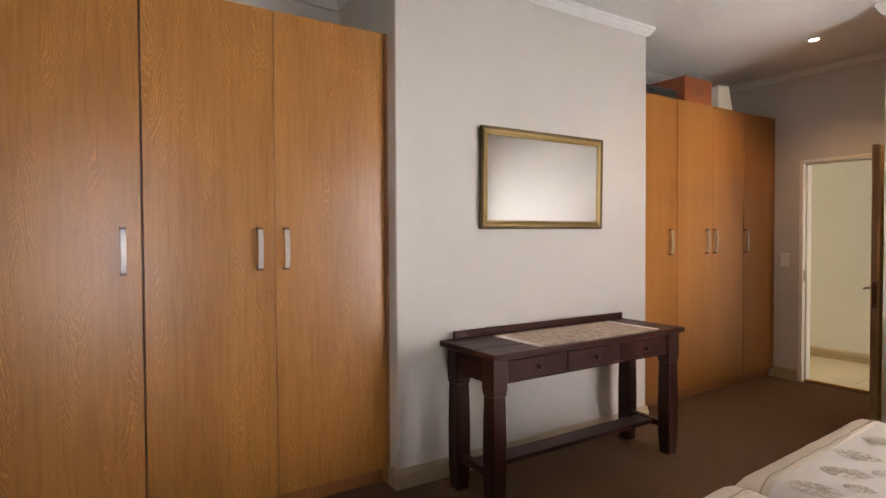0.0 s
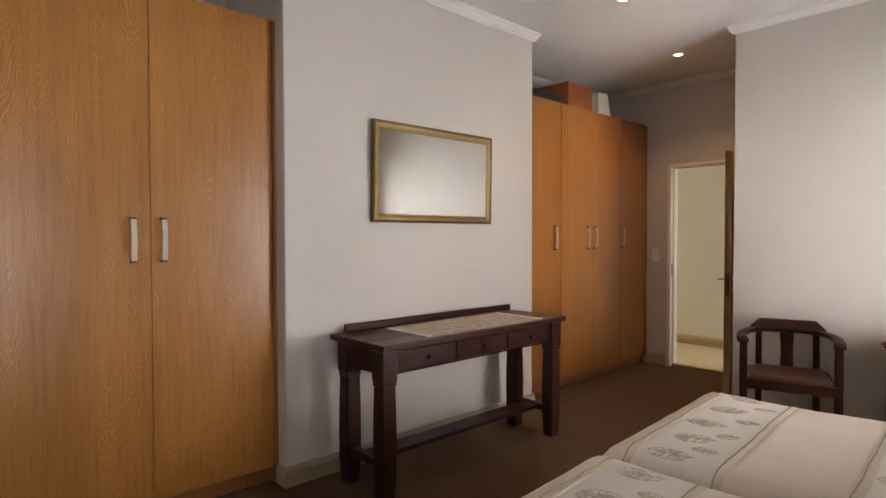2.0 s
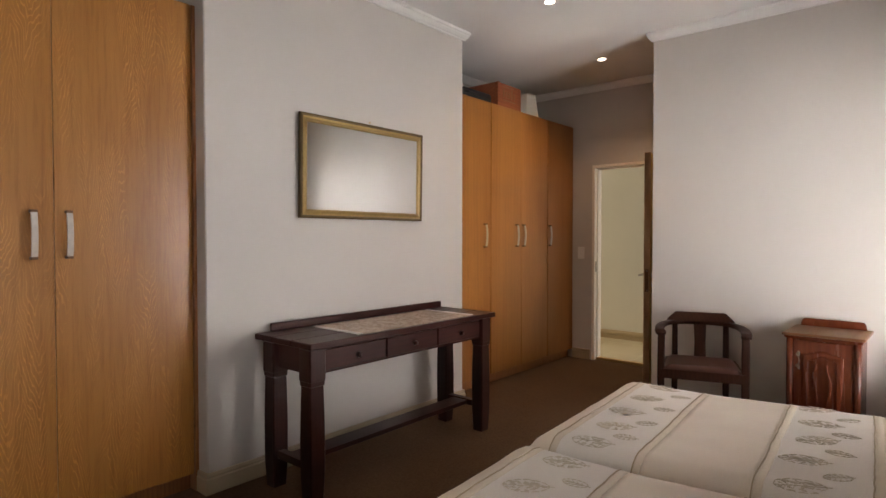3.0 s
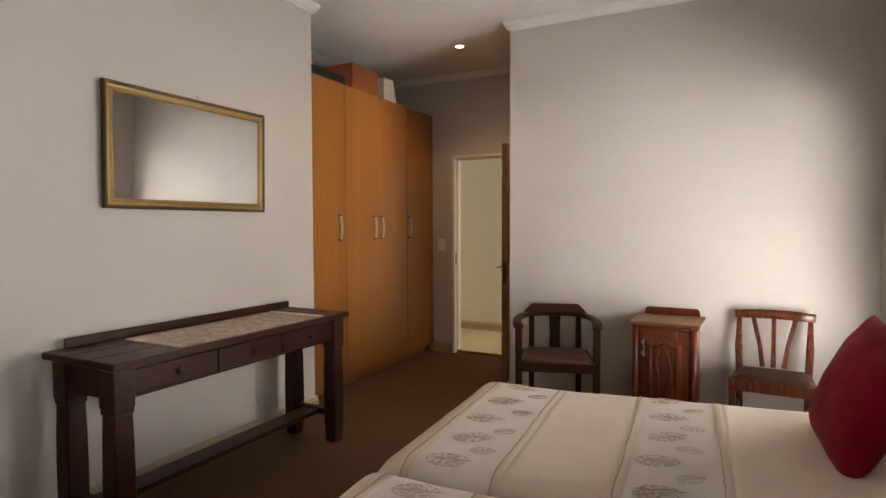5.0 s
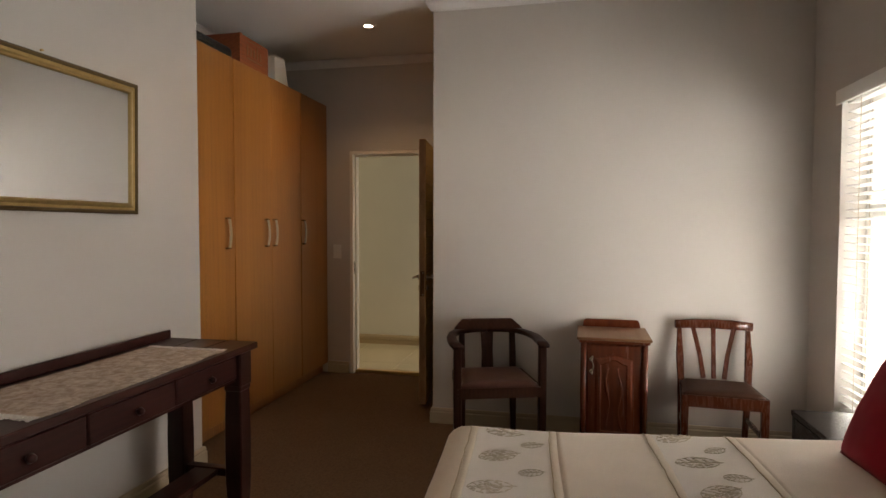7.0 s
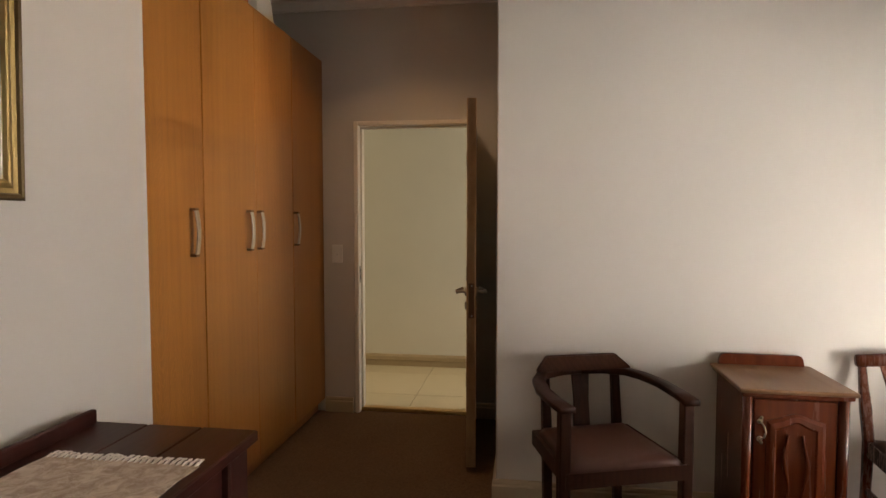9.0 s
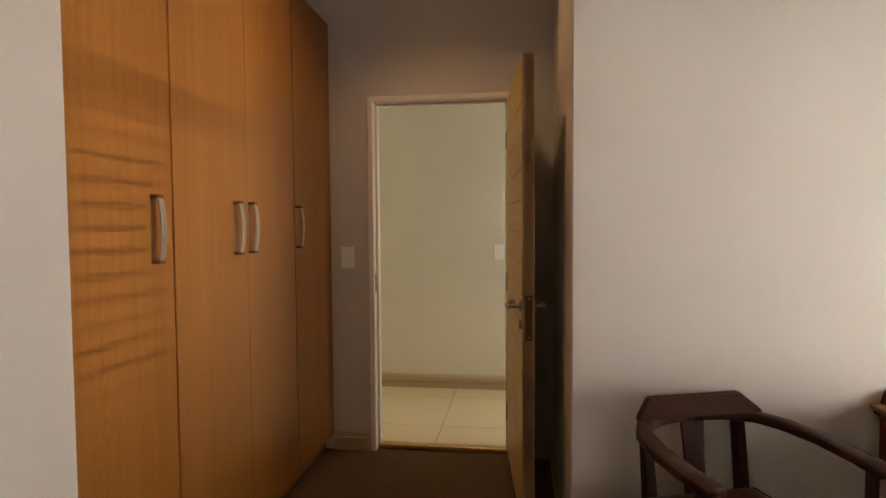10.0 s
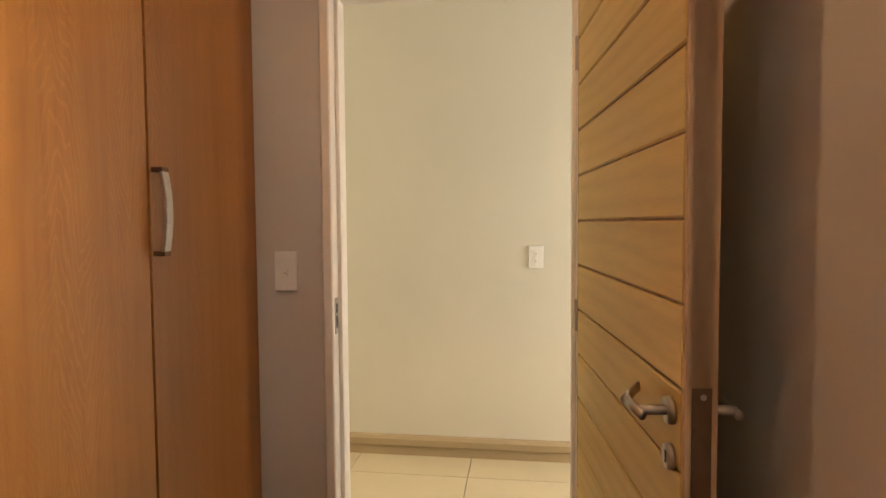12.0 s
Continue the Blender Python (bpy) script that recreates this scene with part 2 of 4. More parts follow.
def carpet_material():
    m, n, l, b = material("carpet", 0.95, spec=0.1)
    v = mapped(n, l, (1, 1, 1), False)
    pile = noise_tex(n, l, v, 260, 3, 0.7)
    tuft = noise_tex(n, l, v, 60, 3, 0.6)
    worn = noise_tex(n, l, v, 1.6, 4, 0.6)
    c = ramp(n, l, pile, [(0.3, (0.0920, 0.0521, 0.0288)), (0.7, (0.2130, 0.1235, 0.0725))])
    c2 = ramp(n, l, worn, [(0.35, (0.1210, 0.0704, 0.0400)), (0.7, (0.1790, 0.1061, 0.0623))])
    c3 = ramp(n, l, tuft, [(0.35, (0.0980, 0.0579, 0.0326)), (0.65, (0.2010, 0.1187, 0.0698))])
    l.new(mix(n, l, 0.4, mix(n, l, 0.5, c, c2), c3), b.inputs["Base Color"])
    bump(n, l, b, pile, 0.8, 0.006)
    return m


def runner_material():
    m, n, l, b = material("lace", 0.9, spec=0.2)
    v = mapped(n, l, (1, 1, 1), False)
    vor = n.new("ShaderNodeTexVoronoi")
    vor.inputs["Scale"].default_value = 24
    l.new(v, vor.inputs["Vector"])
    f = noise_tex(n, l, v, 26, 6, 0.75, 0.9)
    c = ramp(n, l, f, [(0.40, (0.27, 0.19, 0.14)), (0.58, (0.66, 0.57, 0.49))])
    c2 = ramp(n, l, vor.outputs["Distance"], [(0.1, (0.66, 0.57, 0.49)), (0.6, (0.44, 0.35, 0.28))])
    l.new(mix(n, l, 0.5, c, c2), b.inputs["Base Color"])
    bump(n, l, b, f, 0.8, 0.003)
    return m


def glass_material(name, rough=0.0):
    m, n, l, b = material(name, rough)
    b.inputs["Transmission Weight"].default_value = 1.0
    b.inputs["IOR"].default_value = 1.45
    return m


M_CARPET = carpet_material()
M_LACE = runner_material()
M_GLASS = glass_material("pane_glass")
M_MIRROR = material("mirror_silver", 0.015, 1.0)[0]
M_MIRROR.node_tree.nodes["Principled BSDF"].inputs["Base Color"].default_value = (0.86, 0.87, 0.86, 1)


# ---- mesh helpers ----
def box(bm, x0, x1, y0, y1, z0, z1, bevel=0.0, seg=1):
    r = bmesh.ops.create_cube(bm, size=1.0)
    vs = r["verts"]
    for v in vs:
        v.co = Vector((x0 + (v.co.x + 0.5) * (x1 - x0), y0 + (v.co.y + 0.5) * (y1 - y0), z0 + (v.co.z + 0.5) * (z1 - z0)))
    if bevel > 0:
        es = list({e for v in vs for e in v.link_edges})
        bmesh.ops.bevel(bm, geom=es, offset=bevel, segments=seg, affect="EDGES", profile=0.5)
    return bm


def cyl(bm, p0, p1, r0, r1=None, n=16):
    p0, p1 = Vector(p0), Vector(p1)
    r = bmesh.ops.create_cone(bm, cap_ends=True, segments=n, radius1=r0, radius2=r0 if r1 is None else r1, depth=(p1 - p0).length)
    m = Matrix.Translation((p0 + p1) / 2) @ (p1 - p0).to_track_quat("Z", "Y").to_matrix().to_4x4()
    bmesh.ops.transform(bm, matrix=m, verts=r["verts"])
    return bm


def sweep(bm, points, widths, heights, side=(0, 0, 1), round_=0.15):
    """A bar of rounded rectangular section along points; heights lie along side, widths across it."""
    pts = [Vector(p) for p in points]
    side = Vector(side)
    rings = []
    for k, p in enumerate(pts):
        d = (pts[min(k + 1, len(pts) - 1)] - pts[max(k - 1, 0)]).normalized()
        a = d.cross(side).normalized()
        b = a.cross(d).normalized()
        w, h = widths[k] / 2, heights[k] / 2
        c = min(w, h) * round_ * 2
        prof = [(-w + c, -h), (w - c, -h), (w, -h + c), (w, h - c), (w - c, h), (-w + c, h), (-w, h - c), (-w, -h + c)]
        rings.append([bm.verts.new(p + a * u + b * v) for u, v in prof])
    for r0, r1 in zip(rings, rings[1:]):
        for i in range(8):
            bm.faces.new((r0[i], r0[(i + 1) % 8], r1[(i + 1) % 8], r1[i]))
    bm.faces.new(rings[0])
    bm.faces.new(rings[-1][::-1])
    bmesh.ops.recalc_face_normals(bm, faces=bm.faces)
    return bm


def prism(bm, outline, z0, z1):
    """An upright prism over a plan outline."""
    low = [bm.verts.new((x, y, z0)) for x, y in outline]
    top = [bm.verts.new((x, y, z1)) for x, y in outline]
    k = len(outline)
    for i in range(k):
        bm.faces.new((low[i], low[(i + 1) % k], top[(i + 1) % k], top[i]))
    bm.faces.new(low[::-1])
    bm.faces.new(top)
    bmesh.ops.recalc_face_normals(bm, faces=bm.faces)
    return bm


def link(name, bm, mat, smooth=False):
    me = bpy.data.meshes.new(name)
    bm.to_mesh(me)
    bm.free()
    me.materials.append(mat)
    if smooth:
        for p in me.polygons:
            p.use_smooth = True
    return new(name, me)


def part(name, bm, mat, parent, label="", smooth=False):
    ob = link(name, bm, mat, smooth)
    ob.parent = parent
    if label:
        ob["label"] = label
    return ob


def thing(name, m, label, category, group=""):
    ob = new(name)
    ob.empty_display_size = 0.1
    ob.matrix_world = m
    return tagged(ob, label, category, group)


def setting(name, bm, mat, label, category):
    return tagged(link(name, bm, mat), label, category, kind="structure")


def B():
    return bmesh.new()


def bx(*a, **k):
    return box(bmesh.new(), *a, **k)


# ---- setting ----
FLOOR = -0.02         # carpet, a little below the hall tiles
WX0 = -1.2            # west wall
SY = -0.885           # window wall
CHX = 4.688           # wall behind the chairs
PY = 1.512            # passage side of that wall
MY = 2.657            # wall with the mirror
FA, FB = 2.745, 2.815   # faces of the two wardrobe runs
BY = 3.42             # wall behind the wardrobes
DX, DT = 5.854, 0.12  # door wall and its thickness
HX = 7.13             # far wall of the hall
MX0, MX1 = 1.562, 3.688
WIN = (3.30, 4.325, 0.34, 2.105)
WIN2 = (-0.20, 0.83, 0.34, 2.105)
DY0, DY1, DZ = 1.768, 2.552, 2.050

setting("floor", bx(WX0 - 0.2, DX + 0.06, SY - 0.25, BY + 0.2, -0.15, FLOOR), M_CARPET, "olive brown cut-pile carpet over the whole bedroom", "carpet")
setting("ceiling", bx(WX0 - 0.2, DX + DT, SY - 0.25, BY + 0.2, CEIL, CEIL + 0.15), M_CEIL, "plain white painted bedroom ceiling", "ceiling")
setting("wall_west", bx(WX0 - 0.2, WX0, SY - 0.25, BY + 0.2, FLOOR, CEIL), M_WALL, "plain stone-grey painted bedroom wall", "wall")
setting("wall_north", bx(WX0, DX + DT, BY, BY + 0.2, FLOOR, CEIL), M_WALL, "stone-grey painted wall behind the wardrobes", "wall")
setting("wall_pier", bx(MX0, MX1, MY, BY, FLOOR, CEIL, bevel=0.006), M_WALL, "stone-grey wall between the two wardrobes", "wall")
setting("wall_east", bx(CHX, CHX + 0.75, SY - 0.25, PY, FLOOR, CEIL, bevel=0.006), M_WALL, "smooth stone-grey wall lit by the window", "wall")

w = B()
cuts = [WX0, WIN2[0], WIN2[1], WIN[0], WIN[1], CHX]
for a, c in ((0, 1), (2, 3), (4, 5)):
    box(w, cuts[a], cuts[c], SY - 0.25, SY, FLOOR, CEIL)
for wx0, wx1, wz0, wz1 in (WIN, WIN2):
    box(w, wx0, wx1, SY - 0.25, SY, FLOOR, wz0)
    box(w, wx0, wx1, SY - 0.25, SY, wz1, CEIL)
setting("wall_south", w, M_WALL, "stone-grey wall with the bedroom window", "wall")

w = B()
box(w, DX, DX + DT, DY1 + 0.02, BY, FLOOR, CEIL)
box(w, DX, DX + DT, PY - 0.4, DY0 - 0.02, FLOOR, CEIL)
box(w, DX, DX + DT, DY0 - 0.02, DY1 + 0.02, DZ + 0.02, CEIL)
setting("wall_door", w, M_WALL, "stone-grey wall around the open bedroom doorway", "wall")
setting("wall_passage", bx(CHX + 0.75, DX, PY - 0.4, PY, FLOOR, CEIL), M_WALL, "stone-grey wall behind the open door", "wall")

# hall
setting("wall_hall", bx(HX, HX + 0.15, 0.0, 4.9, 0, CEIL), M_HALL, "cream painted wall across the tiled hall", "wall")
setting("wall_hall_end_1", bx(DX + DT, HX, -0.15, 0.0, 0, CEIL), M_HALL, "cream painted end wall of the hall", "wall")
setting("wall_hall_end_2", bx(DX + DT, HX, 4.9, 5.05, 0, CEIL), M_HALL, "cream painted end wall of the hall", "wall")
w = B()
box(w, DX + DT - 0.02, DX + DT + 0.012, DY1 + 0.05, 4.9, 0, CEIL)
box(w, DX + DT - 0.02, DX + DT + 0.012, 0.0, DY0 - 0.05, 0, CEIL)
box(w, DX + DT - 0.02, DX + DT + 0.012, DY0 - 0.05, DY1 + 0.05, DZ + 0.05, CEIL)
setting("wall_hall_inner", w, M_HALL, "cream painted hall side of the door wall", "wall")
setting("ceiling_hall", bx(DX + DT, HX + 0.15, -0.15, 5.05, 2.88, 3.0), M_CEIL, "plain white painted hall ceiling", "ceiling")


def moulding(name, runs, profile, mat, label, category):
    """Straight trim along wall runs: (x0, y0, x1, y1, nx, ny, m0, m1) with the wall's face, its outward side and the mitre
    at either end (1 round an outer corner, -1 into an inner one, 0 square); profile in (out, z)."""
    bm = B()
    for x0, y0, x1, y1, nx, ny, m0, m1 in runs:
        along = Vector((x1 - x0, y1 - y0, 0)).normalized()
        ends = []
        for x, y, sgn in ((x0, y0, -m0), (x1, y1, m1)):
            ends.append([bm.verts.new((x + nx * o + along.x * sgn * o, y + ny * o + along.y * sgn * o, z)) for o, z in profile])
        k = len(profile)
        for i in range(k):
            bm.faces.new((ends[0][i], ends[0][(i + 1) % k], ends[1][(i + 1) % k], ends[1][i]))
        bm.faces.new(ends[0])
        bm.faces.new(ends[1][::-1])
    bmesh.ops.recalc_face_normals(bm, faces=bm.faces)
    return setting(name, bm, mat, label, category)


COVE = [(-0.002, CEIL - 0.068), (0.014, CEIL - 0.068), (0.017, CEIL - 0.058), (0.024, CEIL - 0.052), (0.036, CEIL - 0.034), (0.040, CEIL - 0.022),
        (0.046, CEIL - 0.019), (0.046, CEIL + 0.002), (-0.002, CEIL + 0.002)]
moulding("trim_cornice", [
    (MX0, MY, MX1, MY, 0, -1, 1, 1), (MX1, MY, MX1, BY, 1, 0, 1, -1), (MX0, MY, MX0, BY, -1, 0, 1, -1),
    (MX1, BY, DX, BY, 0, -1, -1, -1), (WX0, BY, MX0, BY, 0, -1, -1, -1),
    (DX, PY, DX, BY, -1, 0, -1, -1), (CHX, PY, DX, PY, 0, 1, 1, -1), (CHX, SY, CHX, PY, -1, 0, -1, 1),
    (WX0, SY, CHX, SY, 0, 1, -1, -1), (WX0, SY, WX0, BY, 1, 0, -1, -1)], COVE, M_CEIL, "white moulded cornice below the ceiling", "cornice")
SKIRT = [(o, FLOOR + z) for o, z in ((-0.002, 0.001), (0.018, 0.001), (0.018, 0.078), (0.012, 0.086), (0.014, 0.094), (0.010, 0.108), (-0.002, 0.110))]
moulding("baseboard", [
    (MX0, MY, MX1, MY, 0, -1, 1, 1), (MX1, MY, MX1, FB - 0.005, 1, 0, 1, 0), (MX0, MY, MX0, FA, -1, 0, 1, 0),
    (CHX, SY, CHX, PY, -1, 0, -1, 1), (CHX, PY, DX, PY, 0, 1, 1, -1), (DX, PY, DX, DY0 - 0.05, -1, 0, -1, 0),
    (DX, DY1 + 0.05, DX, FB - 0.005, -1, 0, 0, 0), (WX0, SY, CHX, SY, 0, 1, -1, -1), (WX0, SY, WX0, FA, 1, 0, -1, 0)],
    SKIRT, M_SKIRT, "beige painted two-step skirting board", "skirting")
HSK = [(-0.002, 0.0), (0.016, 0.0), (0.016, 0.050), (0.018, 0.056), (0.030, 0.060), (0.030, 0.093), (0.020, 0.109), (-0.002, 0.113)]
moulding("baseboard_hall", [(HX, 0.0, HX, 4.9, -1, 0, 0, 0)], HSK, M_HSKIRT, "beige two-step skirting board along the hall", "skirting")

# door frame and leaf
frame_1 = thing("door_1", pose(DX, 0, 0), "pale painted steel frame around the bedroom doorway", "door frame")
frame_1["kind"] = "structure"
for y0, y1, z0, z1 in ((DY1, DY1 + 0.033, FLOOR, DZ + 0.033), (DY0 - 0.033, DY0, FLOOR, DZ + 0.033), (DY0, DY1, DZ, DZ + 0.033)):
    bm = bx(-0.014, DT + 0.03, y0, y1, z0, z1, bevel=0.004)
    part("jamb", bm, M_FRAME, frame_1)
for y0, y1, z0, z1 in ((DY1 - 0.014, DY1, 0, DZ), (DY0, DY0 + 0.014, 0, DZ), (DY0 + 0.014, DY1 - 0.014, DZ - 0.014, DZ)):
    part("stop", bx(0.040, 0.075, y0, y1, z0, z1, bevel=0.002), M_FRAME, frame_1)
strike = bx(0.004, 0.030, DY1 - 0.003, DY1 + 0.001, 0.93, 1.05, bevel=0.001)
strike = part("strike_plate", strike, M_STEEL, frame_1, "worn steel strike plate")
# black blocks stand for the shade inside the two slots
part("strike_slot", bx(0.010, 0.024, DY1 - 0.0045, DY1 - 0.0028, 0.95, 0.99), M_BLACK, frame_1, "black block for the shaded latch slot")
part("strike_slot", bx(0.010, 0.024, DY1 - 0.0045, DY1 - 0.0028, 1.0, 1.03), M_BLACK, frame_1, "black block for the shaded latch slot")
tagged(link("threshold_strip", bx(DX + 0.035, DX + 0.085, DY0, DY1, FLOOR, 0.009, bevel=0.004), M_BRASS), "brass threshold strip between carpet and tiles", "threshold", kind="structure")

HINGE = (DX - 0.012, DY0 + 0.002)
leaf = thing("door_leaf", pose(HINGE[0], HINGE[1], 0.008, 0, 0, 185.4), "open varnished timber door with horizontal boards", "door")
LW, LT, LH = 0.868, 0.052, 2.032
part("core", bx(0.0, LW, 0.008, LT - 0.008, 0, LH), M_DOORZ, leaf)
part("edge_strip", bx(LW - 0.012, LW, 0.0, LT, 0, LH, bevel=0.002), M_DOORZ, leaf, "weathered brown closing edge")
part("edge_strip", bx(0, 0.012, 0.0, LT, 0, LH, bevel=0.002), M_DOORZ, leaf)
BH = 0.1364
board_mesh = {}
for side in (0, 1):
    ya, yb = (0.0, 0.0085) if side == 0 else (LT - 0.0085, LT)
    for k in range(16):
        lo, hi = max(0.0, 0.065 + (k - 1) * BH), min(LH, 0.065 + k * BH)
        if hi - lo < 0.01:
            continue
        if hi - lo < BH - 0.001:
            part("board", bx(0.013, LW - 0.013, ya, yb, lo + 0.002, hi - 0.002, bevel=0.004), M_DOOR, leaf)
            continue
        if side in board_mesh:
            board = new("board", board_mesh[side])
            board.parent = leaf
        else:
            board = part("board", bx(0.013, LW - 0.013, ya, yb, 0.002, BH - 0.002, bevel=0.004), M_DOOR, leaf)
            board_mesh[side] = board.data
        board.location = (0, 0, lo)
part("lock_face", bx(LW - 0.001, LW + 0.0012, 0.011, 0.042, 0.835, 1.028, bevel=0.0005), M_LOCK, leaf, "worn brown lock plate with screws")
for z in (0.848, 1.014):
    part("screw", cyl(B(), (LW, 0.0285, z), (LW + 0.002, 0.0285, z), 0.005, n=10), M_STEEL, leaf)
RX, LZ = LW - 0.053, 0.976
for sgn, y in ((-1, 0.0), (1, LT)):
    rose = part("rose", cyl(B(), (RX, y, LZ), (RX, y + sgn * 0.010, LZ), 0.0235, 0.0225, 24), M_STEEL, leaf, "brushed steel round rose", True)
    bm = cyl(B(), (RX, y + sgn * 0.008, LZ), (RX, y + sgn * 0.052, LZ), 0.0082, n=14)
    sweep(bm, [(RX + 0.010, y + sgn * 0.052, LZ - 0.005), (RX - 0.038, y + sgn * 0.054, LZ - 0.005), (RX - 0.078, y + sgn * 0.054, LZ - 0.005)],
          [0.014, 0.014, 0.014], [0.017, 0.017, 0.017], (0, 0, 1), 0.3)
    sweep(bm, [(RX - 0.072, y + sgn * 0.058, LZ - 0.006), (RX - 0.096, y + sgn * 0.040, LZ), (RX - 0.118, y + sgn * 0.020, LZ + 0.006)],
          [0.014, 0.011, 0.007], [0.017, 0.019, 0.019], (0, 0, 1), 0.3)
    part("lever", bm, M_STEEL, leaf, "brushed steel lever handle", True)
    esc = part("escutcheon", cyl(B(), (RX, y, 0.898), (RX, y + sgn * 0.010, 0.898), 0.022, 0.021, 24), M_STEEL, leaf, "", True)
    # a black block in place of the shaded keyhole opening
    part("keyhole", bx(RX - 0.003, RX + 0.003, y + sgn * 0.0095 - 0.0015, y + sgn * 0.0095 + 0.0015, 0.888, 0.908), M_BLACK, esc)
for z in (0.25, 1.0, 1.80):
    part("hinge", cyl(B(), (-0.004, 0.0, z - 0.05), (-0.004, 0.0, z + 0.05), 0.008, n=12), M_STEEL, leaf)

# window, blind and the day outside
def window(name, opening, tilt):
    win = thing(name, pose(0, SY, 0), "white timber window with a deep reveal", "window")
    win["kind"] = "structure"
    x0, x1, z0, z1 = opening
    fy0, fy1 = -0.19, -0.13
    for a in ((x0, x0 + 0.06, z0, z1), (x1 - 0.06, x1, z0, z1), (x0 + 0.06, x1 - 0.06, z0, z0 + 0.07), (x0 + 0.06, x1 - 0.06, z1 - 0.06, z1)):
        part("window_frame", bx(a[0], a[1], fy0, fy1, a[2], a[3], bevel=0.004), M_WHITE, win)
    part("mid_rail", bx(x0 + 0.06, x1 - 0.06, fy0 + 0.005, fy1 - 0.005, 1.43, 1.50, bevel=0.004), M_WHITE, win)
    xm = (x0 + x1) / 2
    part("window_sill", bx(x0 - 0.01, x1 + 0.01, -0.13, 0.02, z0 - 0.03, z0 + 0.004, bevel=0.006), M_WHITE, win)
    for b in ((z0 + 0.07, 1.43), (1.50, z1 - 0.06)):
        p = part("pane", bx(x0 + 0.06, x1 - 0.06, fy0 + 0.028, fy0 + 0.032, b[0], b[1]), M_GLASS, win)
        p.visible_shadow = False

    blind = thing("venetian_blind", pose(0, SY, 0), "white wide-slat venetian blind lowered with open slats", "blind")
    part("headrail", bx(x0 + 0.012, x1 - 0.012, -0.075, -0.02, z1 - 0.055, z1 - 0.004, bevel=0.003), M_BLIND, blind)
    part("valance", bx(x0 - 0.03, x1 + 0.03, 0.006, 0.022, z1 - 0.055, z1 + 0.026, bevel=0.004), M_BLIND, blind, "white valance strip above the slats")
    part("bottom_rail", bx(x0 + 0.015, x1 - 0.015, -0.072, -0.022, z0 + 0.012, z0 + 0.030, bevel=0.004), M_BLIND, blind)
    PITCH = 0.0445
    slat = B()
    tilt = radians(tilt)
    prof = []
    for k in range(7):
        u = -0.025 + 0.05 * k / 6
        crown = 0.0035 * (1 - (u / 0.025) ** 2)
        prof.append((u * math.cos(tilt) - crown * math.sin(tilt), u * math.sin(tilt) + crown * math.cos(tilt)))
    for x in (x0 + 0.015, x1 - 0.015):
        for y, z in prof:
            slat.verts.new((x, y, z + 0.0014))
        for y, z in prof[::-1]:
            slat.verts.new((x, y, z - 0.0014))
    slat.verts.ensure_lookup_table()
    for i in range(14):
        j = (i + 1) % 14
        slat.faces.new((slat.verts[i], slat.verts[j], slat.verts[14 + j], slat.verts[14 + i]))
    slat.faces.new([slat.verts[i] for i in range(14)][::-1])
    slat.faces.new([slat.verts[14 + i] for i in range(14)])
    bmesh.ops.recalc_face_normals(slat, faces=slat.faces)
    first = part("slat", slat, M_BLIND, blind)
    n_slats = int((z1 - 0.07 - (z0 + 0.05)) / PITCH)
    for k in range(n_slats + 1):
        s = first if k == 0 else new("slat", first.data)
        s.parent = blind
        s.location = (0, -0.047, z0 + 0.055 + k * PITCH)
    for sx in (x0 + 0.16, xm, x1 - 0.16):
        for sy in (-0.073, -0.021):
            part("ladder_cord", cyl(B(), (sx, sy, z0 + 0.03), (sx, sy, z1 - 0.05), 0.0016, n=6), M_SKIRT, blind, "grey ladder cord")


window("window_1", WIN, 14)
window("window_2", WIN2, 18)

setting("ground", bx(-60, 60, -120, SY - 0.25, -0.25, -0.15), M_PAVE, "pale sunlit paving outside the window", "paving")
bm = B()
box(bm, -16, 24, -14.2, -14.0, -0.15, 12)
setting("backdrop", bm, M_SKYCARD, "bright hazy daylight beyond the window", "backdrop")

# downlights and switches
for sx, sy, power in SPOTS:
    d = thing("downlight", pose(sx, sy, CEIL), "small round recessed ceiling downlight, switched on", "downlight", "ceiling downlights")
    bm = B()
    ring = []
    for r, z in ((0.030, -0.0005), (0.034, -0.006), (0.044, -0.006), (0.048, 0.0)):
        ring.append([bm.verts.new((r * math.cos(t * math.tau / 28), r * math.sin(t * math.tau / 28), z)) for t in range(28)])
    for r0, r1 in zip(ring, ring[1:]):
        for i in range(28):
            bm.faces.new((r0[i], r0[(i + 1) % 28], r1[(i + 1) % 28], r1[i]))
    part("trim_ring", bm, M_WHITE, d, "white metal trim ring", True)
    part("bulb", cyl(B(), (0, 0, -0.0035), (0, 0, -0.0005), 0.031, n=24), M_BULB, d, "glowing warm lamp")


def switch(m, w, h, label, rockers):
    s = thing("light_switch", m, label, "light switch")
    part("plate", bx(-w / 2, w / 2, 0, 0.009, -h / 2, h / 2, bevel=0.003, seg=2), M_PLASTIC, s)
    part("cover_strip", bx(-w / 2 + 0.004, w / 2 - 0.004, 0.0095, 0.0115, h / 2 - 0.026, h / 2 - 0.006, bevel=0.0008), M_PLASTIC, s)
    for k, (u, z) in enumerate(rockers):
        part("rocker", bx(u - 0.008, u + 0.008, 0.0085, 0.0130, z - 0.012, z + 0.012, bevel=0.001), M_PLASTIC, s)
        part("mark", bx(u - 0.003, u + 0.003, 0.0128, 0.0134, z - 0.0015, z + 0.0015), M_BLACK, s, "small dark mark")
    return s


